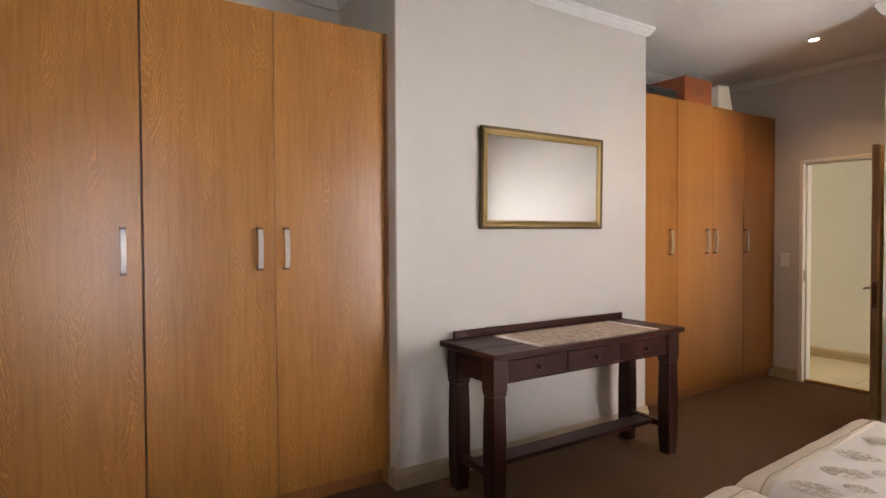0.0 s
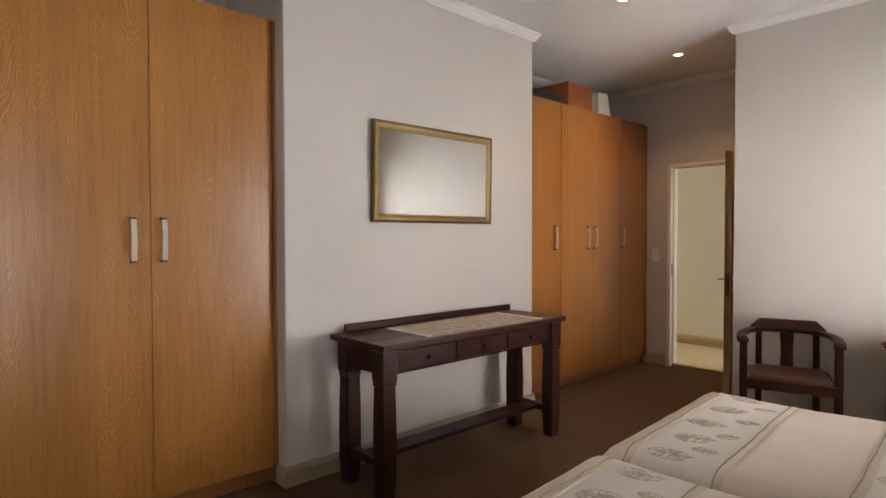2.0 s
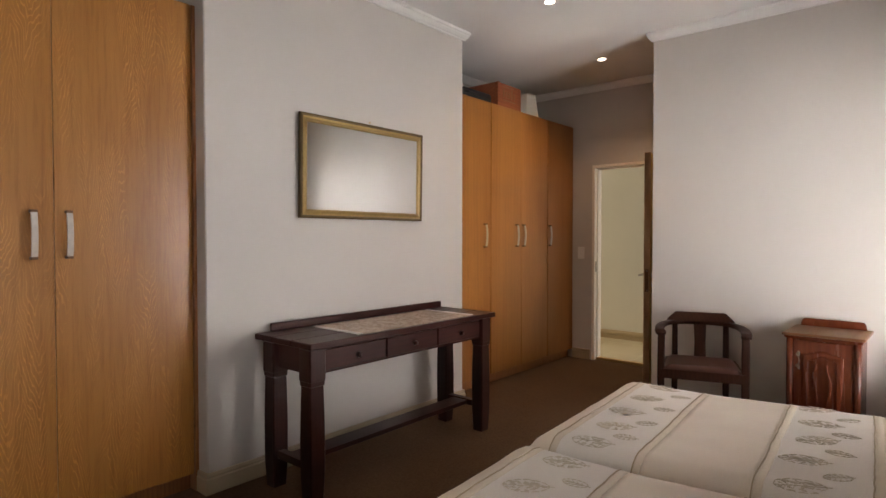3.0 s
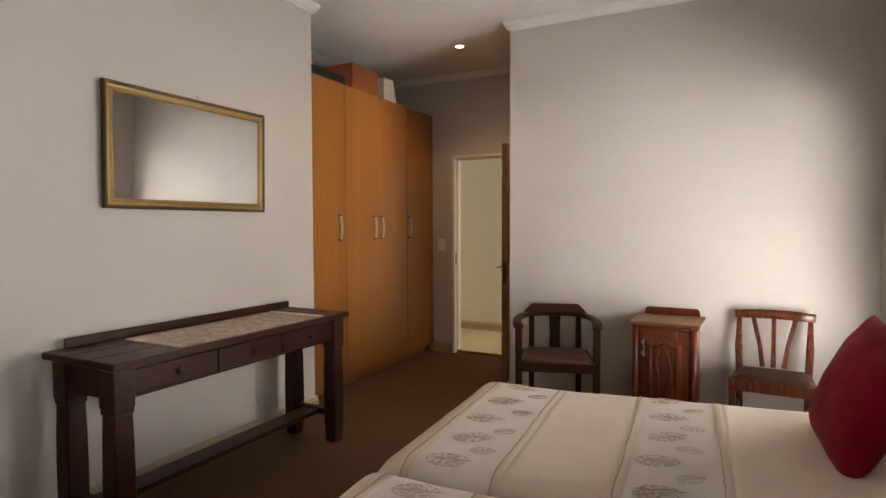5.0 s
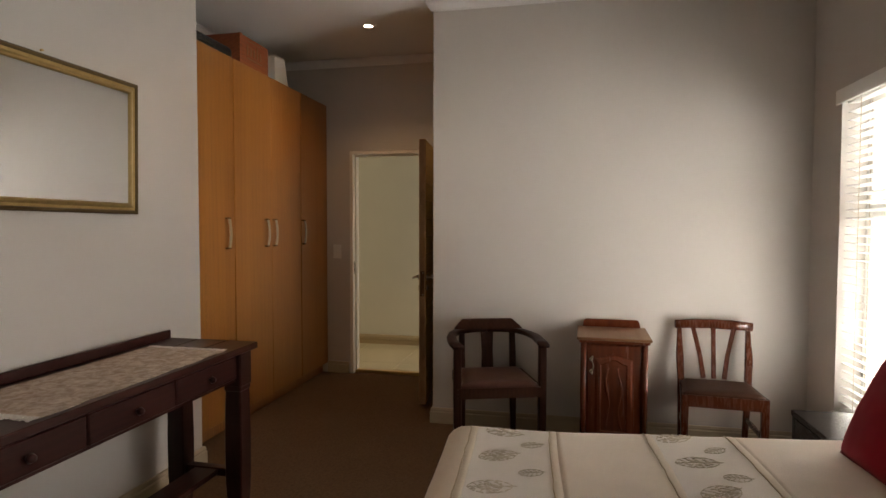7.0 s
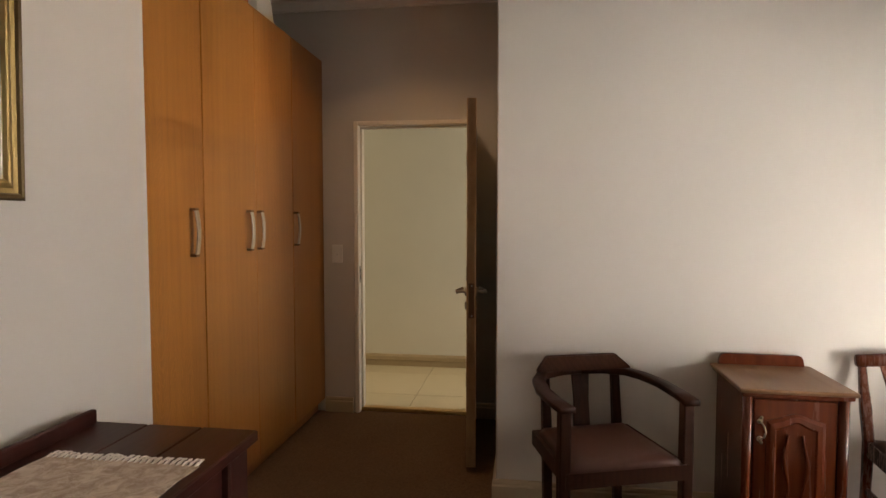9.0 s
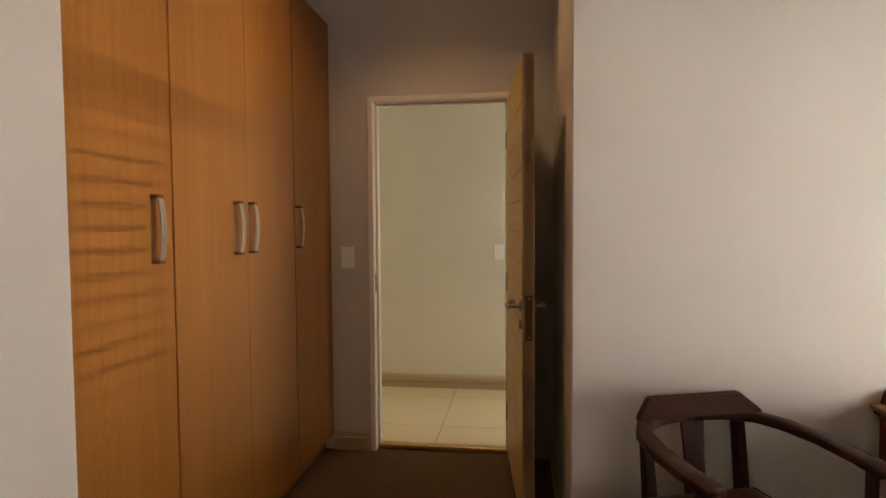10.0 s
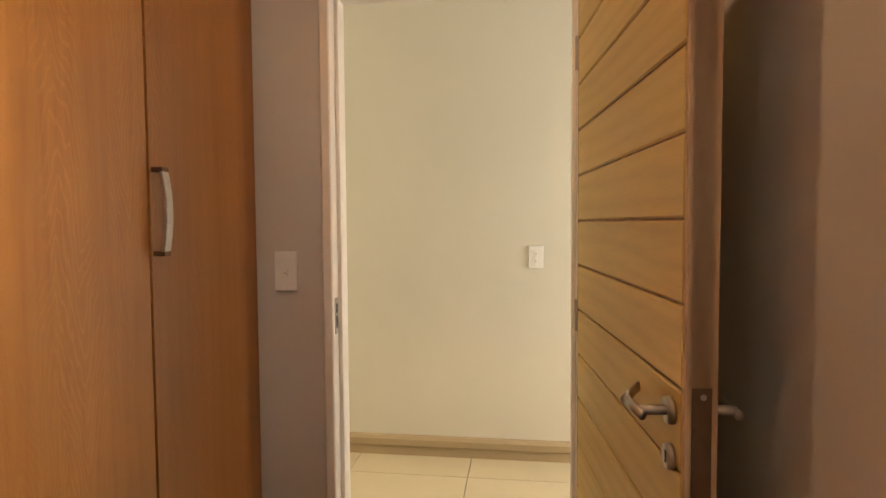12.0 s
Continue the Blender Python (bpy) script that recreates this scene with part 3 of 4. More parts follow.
switch(pose(DX, 2.714, 1.140, 0, 0, 90), 0.078, 0.130, "white wall plate with a single rocker switch", [(0.0, -0.006)])
switch(pose(HX, 1.862, 1.110, 0, 0, 90), 0.078, 0.122, "white two-gang light switch on the hall wall", [(0.0, 0.016), (0.0, -0.022)])


# ---- wardrobes ----
TOPZ, KICK = 2.515, 0.075


def pull(parent, x, z, length=0.205):
    """A bowed flat bar pull, standing off the door's face at y = 0 towards -y."""
    pts, ws, hs = [], [], []
    for k in range(11):
        u = k / 10
        pts.append((x, -0.024 - 0.012 * math.sin(math.pi * u) ** 0.8, z - length / 2 + length * u))
        ws.append(0.025)
        hs.append(0.009)
    bm = sweep(B(), pts, ws, hs, (0, 1, 0), 0.2)
    bar = len(bm.faces)
    for e in (-1, 1):
        box(bm, x - 0.0130, x + 0.0130, -0.031, 0.0, z + e * (length / 2 - 0.002) - 0.006, z + e * (length / 2 - 0.002) + 0.006, bevel=0.002)
    handle = part("handle", bm, M_STEEL, parent, "bowed brushed steel bar handle with dark ends")
    handle.data.materials.append(M_LOCK)
    for f in handle.data.polygons[bar:]:
        f.material_index = 1
    return handle


def wardrobe(m, width, doors, depth, label, veneer, sides=(0.016, 0.016)):
    """doors: (x0, x1, handle x or None), in the unit's own x; the face lies at y = 0."""
    u = thing("wardrobe", m, label, "wardrobe", "built-in wardrobes")
    body = B()
    box(body, 0, sides[0], 0.022, depth, KICK, TOPZ - 0.002)
    box(body, width - sides[1], width, 0.022, depth, KICK, TOPZ - 0.002)
    box(body, sides[0], width - sides[1], 0.022, depth, TOPZ - 0.020, TOPZ - 0.002)
    box(body, sides[0], width - sides[1], 0.022, depth, KICK, KICK + 0.018)
    box(body, sides[0], width - sides[1], depth - 0.01, depth, KICK + 0.018, TOPZ - 0.020)
    part("body", body, M_OAK_EDGE, u)
    part("plinth", bx(0.0, width, 0.055, 0.075, FLOOR, KICK), M_OAK_EDGE, u, "recessed dark plinth")
    for a, b, h in doors:
        d = part("door", bx(a + (0.0035 if a == 0.0 else 0.0014), b - (0.0035 if b == width else 0.0014), 0, 0.019, KICK, TOPZ, bevel=0.0012), veneer, u)
        if h is not None:
            pull(d, h, 1.328)
    return u


OAKL = "oak veneer wardrobe with tall plain doors and steel handles"
DEP_A, DEP_B = BY - FA - 0.005, BY - FB - 0.005
wardrobe(pose(-0.863, FA, 0), 1.192, [(0.0, 0.596, None), (0.596, 1.192, 1.192 - 0.076)], DEP_A, "tall double " + OAKL, M_OAK)
beside_pier = wardrobe(pose(0.332, FA, 0), 1.206, [(0.0, 0.590, 0.590 - 0.080), (0.590, 1.206, 0.590 + 0.052)], DEP_A, "tall double " + OAKL, M_OAK)
part("side_panel", bx(1.209, MX0 - 0.335, -0.004, BY - 0.006 - FA, FLOOR, TOPZ, bevel=0.001), M_OAK_EDGE, beside_pier, "narrow reddish filler panel")
wardrobe(pose(MX1 + 0.004, FB, 0), 0.604, [(0.0, 0.098, None), (0.098, 0.604, 0.604 - 0.103)], DEP_B, "narrow oak veneer wardrobe beside the grey wall", M_OAK_PLAIN)
wardrobe(pose(4.298, FB, 0), 1.002, [(0.0, 0.508, 0.508 - 0.104), (0.508, 1.002, 0.508 + 0.016)], DEP_B, "double oak veneer wardrobe carrying a crate on top", M_OAK_PLAIN)
wardrobe(pose(5.302, FB, 0), DX - 5.302 - 0.004, [(0.0, DX - 5.302 - 0.004, 0.020)], DEP_B, "single oak veneer wardrobe beside the door wall", M_OAK_PLAIN)

# what lies on the wardrobe
bag = thing("flat_case", pose(3.80, FB + 0.075, TOPZ), "flat black soft case lying on the wardrobe", "case")
part("shell", bx(0, 0.62, 0, 0.40, 0, 0.11, bevel=0.03, seg=3), M_BLACK, bag)
part("handle", sweep(B(), [(0.22, 0.004, 0.06), (0.24, -0.018, 0.06), (0.38, -0.018, 0.06), (0.40, 0.004, 0.06)], [0.012] * 4, [0.02] * 4), M_BLACK, bag)
crate = thing("wooden_crate", pose(4.495, FB + 0.07, TOPZ), "reddish brown wooden box with faded dark printing", "crate")
part("box_body", bx(0, 0.40, 0, 0.36, 0, 0.245, bevel=0.004), M_CRATE, crate)
part("corner_strip", bx(-0.004, 0.03, -0.005, 0.0005, 0.0, 0.248, bevel=0.002), M_CRATE, crate)
for k, (xx, hh) in enumerate(((0.09, 0.075), (0.135, 0.06), (0.18, 0.06), (0.225, 0.085), (0.27, 0.06))):
    part("printing", bx(xx, xx + 0.020, -0.0035, -0.0005, 0.115, 0.115 + hh), M_OAK_EDGE, crate, "faded dark printed bar")
part("printing", bx(0.09, 0.30, -0.0035, -0.0005, 0.085, 0.095), M_OAK_EDGE, crate, "faded dark printed bar")
part("printing", bx(0.10, 0.28, -0.0035, -0.0005, 0.215, 0.222), M_OAK_EDGE, crate, "faded dark printed bar")
card = thing("cardboard_box", pose(5.01, FB + 0.075, TOPZ), "off-white upright cardboard box with a slanted side", "box")
bm = B()
vs = [(0, 0, 0), (0.235, 0, 0), (0.235, 0.22, 0), (0, 0.22, 0), (0, 0, 0.225), (0.165, 0, 0.235), (0.165, 0.22, 0.235), (0, 0.22, 0.225)]
vv = [bm.verts.new(v) for v in vs]
for f in ((0, 1, 5, 4), (1, 2, 6, 5), (2, 3, 7, 6), (3, 0, 4, 7), (4, 5, 6, 7), (3, 2, 1, 0)):
    bm.faces.new([vv[i] for i in f])
bmesh.ops.recalc_face_normals(bm, faces=bm.faces)
bmesh.ops.bevel(bm, geom=list(bm.edges), offset=0.004, segments=1, affect="EDGES")
part("carton", bm, M_CARD, card)
part("lid_flap", bx(0.0, 0.160, -0.002, 0.222, 0.233, 0.238), M_CARD, card)


# ---- console table, runner and mirror ----
tab = thing("console_table", pose(0, 0, 0), "dark mahogany-stained console table with three drawers", "console table")
TX0, TX1, TY0, TY1, TZ = 1.818, 3.385, 2.120, 2.625, 0.790
n_pl = 3
for k in range(n_pl):
    a = TY0 + (TY1 - TY0) * k / n_pl
    part("top_plank", bx(TX0, TX1, a + 0.0008, a + (TY1 - TY0) / n_pl - 0.0008, TZ - 0.032, TZ, bevel=0.004), M_DARK, tab)
part("back_rail", bx(TX0 + 0.092, TX1 - 0.022, TY1 - 0.022, TY1 - 0.002, TZ + 0.0005, TZ + 0.045, bevel=0.006, seg=2), M_DARK, tab, "low raised back rail")
LX = (TX0 + 0.048, TX1 - 0.103)
LY = (TY0 + 0.054, TY1 - 0.13)
AZ0, AZ1 = TZ - 0.165, TZ - 0.033
part("apron", bx(LX[0], LX[1], LY[1] - 0.01, LY[1] + 0.012, AZ0, AZ1), M_DARK, tab)
for x in LX:
    part("apron", bx(x - 0.012, x + 0.012, LY[0] + 0.04, LY[1] - 0.04, AZ0, AZ1), M_DARK, tab)
part("front_rail", bx(LX[0] + 0.042, LX[1] - 0.042, LY[0] - 0.020, LY[0] + 0.004, AZ0, AZ1), M_DARK, tab)
dw = (LX[1] - LX[0] - 0.10) / 3
for k in range(3):
    a = LX[0] + 0.05 + k * dw
    dr = part("drawer", bx(a + 0.004, a + dw - 0.004, LY[0] - 0.032, LY[0] - 0.010, AZ0 + 0.014, AZ1 - 0.010, bevel=0.004), M_DARK, tab)
    kb = cyl(B(), (a + dw / 2, LY[0] - 0.031, (AZ0 + AZ1) / 2), (a + dw / 2, LY[0] - 0.045, (AZ0 + AZ1) / 2), 0.007, 0.009, 14)
    cyl(kb, (a + dw / 2, LY[0] - 0.045, (AZ0 + AZ1) / 2), (a + dw / 2, LY[0] - 0.060, (AZ0 + AZ1) / 2), 0.016, 0.010, 16)
    part("knob", kb, M_DARKZ, dr, "turned dark wooden knob", True)
for x in LX:
    for y in LY:
        zs = [FLOOR, 0.12, 0.30, 0.46, AZ0 - 0.055, AZ0 - 0.05, AZ0 - 0.03, AZ0 - 0.025, AZ1]
        ws = [0.076, 0.090, 0.092, 0.088, 0.082, 0.091, 0.092, 0.098, 0.098]
        part("leg", sweep(B(), [(x, y, z) for z in zs], ws, ws, (0, 1, 0), 0.06), M_DARKZ, tab)
for x in LX:
    part("side_stretcher", bx(x - 0.024, x + 0.024, LY[0] + 0.04, LY[1] - 0.04, 0.138, 0.178, bevel=0.003), M_DARK, tab)
part("shelf_stretcher", bx(LX[0] + 0.024, LX[1] - 0.024, (LY[0] + LY[1]) / 2 - 0.065, (LY[0] + LY[1]) / 2 + 0.065, 0.146, 0.173, bevel=0.003), M_DARK, tab)

run = thing("table_runner", pose(0, 0, TZ), "pale woven lace runner with fringed ends", "runner")
RX0, RX1, RY0, RY1 = 2.185, 3.135, 2.148, 2.560
bm = B()
nx, ny = 60, 24
grid = [[bm.verts.new((RX0 + (RX1 - RX0) * i / nx + 0.006 * noise.noise((j * 0.3, i * 0.05, 1)), RY0 + (RY1 - RY0) * j / ny + 0.008 * noise.noise((i * 0.12, j * 0.2, 4)),
                       0.0035 + 0.0015 * noise.noise((i * 0.3, j * 0.3, 2)))) for j in range(ny + 1)] for i in range(nx + 1)]
for i in range(nx):
    for j in range(ny):
        bm.faces.new((grid[i][j], grid[i + 1][j], grid[i + 1][j + 1], grid[i][j + 1]))
r = bmesh.ops.extrude_face_region(bm, geom=list(bm.faces))
bmesh.ops.translate(bm, verts=[g for g in r["geom"] if isinstance(g, bmesh.types.BMVert)], vec=(0, 0, -0.0025))
bmesh.ops.recalc_face_normals(bm, faces=bm.faces)
part("cloth", bm, M_LACE, run)
for xe, s in ((RX0, -1), (RX1, 1)):
    bm = B()
    for k in range(26):
        y = RY0 + 0.008 + (RY1 - RY0 - 0.016) * k / 25
        ln = 0.026 + 0.010 * random.random()
        a, c = random.uniform(-0.003, 0.003), random.uniform(-0.006, 0.006)
        sweep(bm, [(xe - s * 0.006, y, 0.003), (xe + s * ln * 0.3, y, 0.0050), (xe + s * ln * 0.4, y, 0.0040), (xe + s * ln * 0.75, y + a, 0.0045), (xe + s * ln, y + c, 0.0030)],
              [0.004, 0.008, 0.005, 0.008, 0.010], [0.004, 0.007, 0.004, 0.004, 0.003])
    part("fringe", bm, M_BAND, run, "knotted cream fringe")

mir = thing("wall_mirror", pose(2.648, MY - 0.004, 1.430, 1.0, 0, 0), "rectangular wall mirror in a gilt moulded frame", "mirror")
MW, MH, FW = 1.052, 0.620, 0.052
part("backing", bx(-MW / 2 + 0.01, MW / 2 - 0.01, -0.012, -0.003, 0.01, MH - 0.01), M_GILTD, mir)
part("glass", bx(-MW / 2 + FW - 0.008, MW / 2 - FW + 0.008, -0.016, -0.0125, FW - 0.008, MH - FW + 0.008), M_MIRROR, mir, "clean silvered mirror glass")
PROF = [(0.0, 0.0), (0.0, 0.020), (0.006, 0.026), (0.014, 0.024), (0.018, 0.018), (0.030, 0.016), (0.036, 0.020), (0.042, 0.022), (0.047, 0.020), (0.052, 0.013), (0.052, 0.0)]
cor = [(-MW / 2, 0), (MW / 2, 0), (MW / 2, MH), (-MW / 2, MH)]
inn = [(1, 1), (-1, 1), (-1, -1), (1, -1)]
for k in range(4):
    k2 = (k + 1) % 4
    for lo, hi, mt, nm in ((0, 5, M_GILTD, "outer_bead"), (4, 8, M_GILT, "frame_moulding"), (7, 11, M_GILT, "inner_bead")):
        bm = B()
        seg = PROF[lo:hi]
        rows = []
        for c in (k, k2):
            rows.append([bm.verts.new((cor[c][0] + inn[c][0] * o, -0.004 - h, cor[c][1] + inn[c][1] * o)) for o, h in seg])
            rows[-1] += [bm.verts.new((cor[c][0] + inn[c][0] * o, -0.003, cor[c][1] + inn[c][1] * o)) for o in (seg[-1][0], seg[0][0])]
        q = len(rows[0])
        for i in range(q):
            bm.faces.new((rows[0][i], rows[0][(i + 1) % q], rows[1][(i + 1) % q], rows[1][i]))
        bmesh.ops.recalc_face_normals(bm, faces=bm.faces)
        part(nm, bm, mt, mir, "dark gilt beading" if mt is M_GILTD else "")
part("hanging_hook", cyl(B(), (0.03, -0.001, MH + 0.018), (0.03, -0.010, MH + 0.018), 0.005, n=10), M_BRASS, mir)


# ---- chairs and cabinets along the wall ----
def armchair(m):
    c = thing("armchair", m, "dark-stained wooden armchair with a brown leather seat", "armchair")
    # local: x across, y towards the back, z up
    SZ = 0.435
    legs = {"f": (0.262, -0.235), "b": (0.175, 0.205)}
    for s in (-1, 1):
        x, y = s * legs["f"][0], legs["f"][1]
        part("leg", sweep(B(), [(x, y, 0), (x, y, 0.2), (x, y, SZ), (x, y, 0.672)], [0.040, 0.046, 0.048, 0.046], [0.040, 0.046, 0.048, 0.046], (0, 1, 0), 0.12), M_CHAIR, c)
        x, y = s * legs["b"][0], legs["b"][1]
        part("leg", sweep(B(), [(x, y - 0.01, 0), (x, y, 0.25), (x, y + 0.01, SZ), (x, y + 0.045, 0.70)], [0.036, 0.042, 0.042, 0.038], [0.036, 0.040, 0.040, 0.034], (0, 1, 0), 0.12), M_CHAIR, c)
        # arm: from the front post round to the back
        pts = [(s * 0.262, -0.275, 0.682), (s * 0.275, -0.17, 0.685), (s * 0.276, -0.02, 0.690), (s * 0.252, 0.11, 0.694), (s * 0.205, 0.195, 0.698), (s * 0.11, 0.243, 0.700), (0.0, 0.258, 0.700)]
        part("arm", sweep(B(), pts, [0.066, 0.064, 0.058, 0.054, 0.054, 0.054, 0.054], [0.024, 0.025, 0.027, 0.028, 0.030, 0.030, 0.030], (0, 0, 1), 0.12), M_CHAIR, c, "curved arm", True)
    bm = B()
    out = [(-0.235, 0.0), (0.235, 0.0), (0.222, 0.016), (0.172, 0.062), (-0.172, 0.062), (-0.222, 0.016)]
    fr, bk = [], []
    for x, z in out:
        bend = 0.055 * (x / 0.235) ** 2
        fr.append(bm.verts.new((x, 0.240 - bend + z * 0.35, 0.714 + z)))
        bk.append(bm.verts.new((x, 0.266 - bend + z * 0.30, 0.714 + z)))
    for i in range(6):
        bm.faces.new((fr[i], fr[(i + 1) % 6], bk[(i + 1) % 6], bk[i]))
    bm.faces.new(fr)
    bm.faces.new(bk[::-1])
    bmesh.ops.recalc_face_normals(bm, faces=bm.faces)
    bmesh.ops.bevel(bm, geom=list(bm.edges), offset=0.005, segments=2, affect="EDGES")
    part("crest_rail", bm, M_CHAIR, c, "raised crest with sloped ends")
    part("back_splat", sweep(B(), [(0, 0.215, SZ - 0.03), (0, 0.232, 0.56), (0, 0.250, 0.69)], [0.085, 0.075, 0.088], [0.014] * 3, (0, 1, 0), 0.2), M_CHAIR, c)
    bm = B()
    prism(bm, [(-0.262, -0.262), (0.262, -0.262), (0.240, 0.235), (-0.240, 0.235)], SZ - 0.068, SZ - 0.004)
    part("seat_frame", bm, M_CHAIR, c)
    part("seat", dome([(-0.250, -0.268), (0.250, -0.268), (0.225, 0.225), (-0.225, 0.225)], SZ - 0.004, 0.030), M_LEATHER, c, "padded brown leather seat", True)
    return c


def dome(quad, z0, rise, n=14):
    """A padded seat over a four-cornered outline."""
    bm = B()
    q = [Vector((x, y, 0)) for x, y in quad]
    g = []
    for i in range(n + 1):
        row = []
        for j in range(n + 1):
            u, v = i / n, j / n
            p = (q[0] * (1 - u) + q[1] * u) * (1 - v) + (q[3] * (1 - u) + q[2] * u) * v
            e = min(u, 1 - u, v, 1 - v) * 2
            row.append(bm.verts.new((p.x, p.y, z0 + rise * (0.35 + 0.65 * min(1, e * 3) ** 0.5) if e > 0 else z0)))
        g.append(row)
    for i in range(n):
        for j in range(n):
            bm.faces.new((g[i][j], g[i + 1][j], g[i + 1][j + 1], g[i][j + 1]))
    bm.faces.new([g[i][0] for i in range(n, -1, -1)] + [g[0][j] for j in range(1, n + 1)] + [g[i][n] for i in range(1, n + 1)] + [g[n][j] for j in range(n - 1, 0, -1)])
    bmesh.ops.recalc_face_normals(bm, faces=bm.faces)
    return bm


def side_chair(m):
    c = thing("dining_chair", m, "reddish wooden chair with slatted back and leather seat", "chair")
    SZ = 0.425
    for s in (-1, 1):
        part("leg", sweep(B(), [(s * 0.215, -0.20, 0), (s * 0.215, -0.20, SZ - 0.005)], [0.036, 0.044], [0.036, 0.044], (0, 1, 0), 0.12), M_REDW, c)
        part("leg", sweep(B(), [(s * 0.190, 0.225, 0), (s * 0.195, 0.195, 0.25), (s * 0.197, 0.185, SZ), (s * 0.204, 0.208, 0.56), (s * 0.204, 0.238, 0.66), (s * 0.205, 0.258, 0.745)],
                          [0.034, 0.038, 0.042, 0.046, 0.034, 0.028], [0.034, 0.038, 0.040, 0.036, 0.032, 0.028], (0, 1, 0), 0.2), M_REDW, c)
    for x in (-0.085, 0.0, 0.085):
        part("back_slat", sweep(B(), [(x * 0.72, 0.190, SZ + 0.01), (x * 0.95, 0.215, 0.57), (x * 1.45, 0.252, 0.745)], [0.030, 0.026, 0.028], [0.014] * 3, (0, 1, 0), 0.25), M_REDW, c)
    pts = [(-0.232, 0.245, 0.752), (-0.12, 0.258, 0.758), (0, 0.262, 0.760), (0.12, 0.258, 0.758), (0.232, 0.245, 0.752)]
    part("crest_rail", sweep(B(), pts, [0.036, 0.040, 0.040, 0.040, 0.036], [0.050, 0.056, 0.056, 0.056, 0.050], (0, 0, 1), 0.25), M_REDW, c, "curved rounded top rail", True)
    bm = prism(B(), [(-0.232, -0.232), (0.232, -0.232), (0.205, 0.205), (-0.205, 0.205)], SZ - 0.07, SZ - 0.005)
    part("seat_frame", bm, M_REDW, c)
    part("seat", dome([(-0.222, -0.222), (0.222, -0.222), (0.198, 0.170), (-0.198, 0.170)], SZ - 0.005, 0.022), M_LEATHER2, c, "dark leather padded seat", True)
    for s in (-1, 1):
        part("stretcher", sweep(B(), [(s * 0.213, -0.19, 0.20), (s * 0.195, 0.20, 0.20)], [0.018] * 2, [0.028] * 2), M_REDW, c)
    return c


# turned so that local -y (the front) faces -x in the room
armchair(pose(4.380, 1.043, FLOOR, 0, 0, -72) @ Matrix.Diagonal((0.99, 0.93, 0.997, 1)))
side_chair(pose(4.412, -0.305, FLOOR, 0, 0, -94) @ Matrix.Diagonal((0.97, 0.86, 1.030, 1)))

cab = thing("bedside_cabinet", pose(4.476, 0.303, FLOOR, 0, 0, -92) @ Matrix.Diagonal((1, 1, 1.024, 1)), "polished mahogany bedside cabinet with a carved panel door", "cabinet")
CW, CD = 0.388, 0.398
CF, CBK = -CD / 2, CD / 2
part("body", bx(-CW / 2 + 0.012, CW / 2 - 0.012, CF + 0.02, CBK, 0.05, 0.692), M_MAHOG, cab)
part("plinth", bx(-CW / 2, CW / 2, CF, CBK, 0.0, 0.075, bevel=0.006), M_MAHOG, cab)
for s in (-1, 1):
    bm = sweep(B(), [(s * (CW / 2 - 0.018), CF + 0.012, 0.075), (s * (CW / 2 - 0.018), CF + 0.012, 0.692)], [0.036] * 2, [0.036] * 2, (0, 1, 0), 0.3)
    part("corner_post", bm, M_MAHOG, cab, "", True)
top_bm = bx(-CW / 2 - 0.022, CW / 2 + 0.022, CF - 0.026, CBK + 0.004, 0.700, 0.718, bevel=0.007, seg=3)
part("tabletop", top_bm, M_MAHOGX, cab, "glossy top with a moulded edge")
part("top_moulding", bx(-CW / 2 - 0.010, CW / 2 + 0.010, CF - 0.015, CBK, 0.684, 0.701, bevel=0.004), M_MAHOG, cab)
bm = B()
outline = []
gw, gh = CW / 2 - 0.012, 0.044
for k in range(41):
    u = math.sin(math.pi * (k / 40 - 0.5))
    outline.append((u * gw, gh * (1 - abs(u) ** 30) + 0.006))
prf = [(-gw, 0.0)] + outline + [(gw, 0.0)]
fr = [bm.verts.new((x, CBK - 0.022, 0.717 + z)) for x, z in prf]
bk = [bm.verts.new((x, CBK - 0.002, 0.717 + z)) for x, z in prf]
for i in range(len(prf)):
    j = (i + 1) % len(prf)
    bm.faces.new((fr[i], fr[j], bk[j], bk[i]))
bm.faces.new(fr)
bm.faces.new(bk[::-1])
bmesh.ops.recalc_face_normals(bm, faces=bm.faces)
part("back_gallery", bm, M_MAHOG, cab, "low rounded gallery at the back")
dx0, dx1, dz0, dz1 = -CW / 2 + 0.042, CW / 2 - 0.042, 0.09, 0.672
door = part("door", bx(dx0, dx1, CF + 0.004, CF + 0.024, dz0, dz1, bevel=0.003), M_MAHOG, cab, "panelled door")
# raised panel with a scalloped head
def scallop(inset, y):
    pts = [(dx0 + 0.045 + inset, dz0 + 0.045 + inset), (dx1 - 0.045 - inset, dz0 + 0.045 + inset)]
    a, b_ = dx1 - 0.045 - inset, dx0 + 0.045 + inset
    for k in range(17):
        u = k / 16
        x = a + (b_ - a) * u
        wave = 0.009 * math.cos((u - 0.5) * math.tau * 1.5) - 0.022 * (abs(u - 0.5) * 2) ** 4
        pts.append((x, dz1 - 0.060 - inset + wave))
    return [(x, y, z) for x, z in pts]


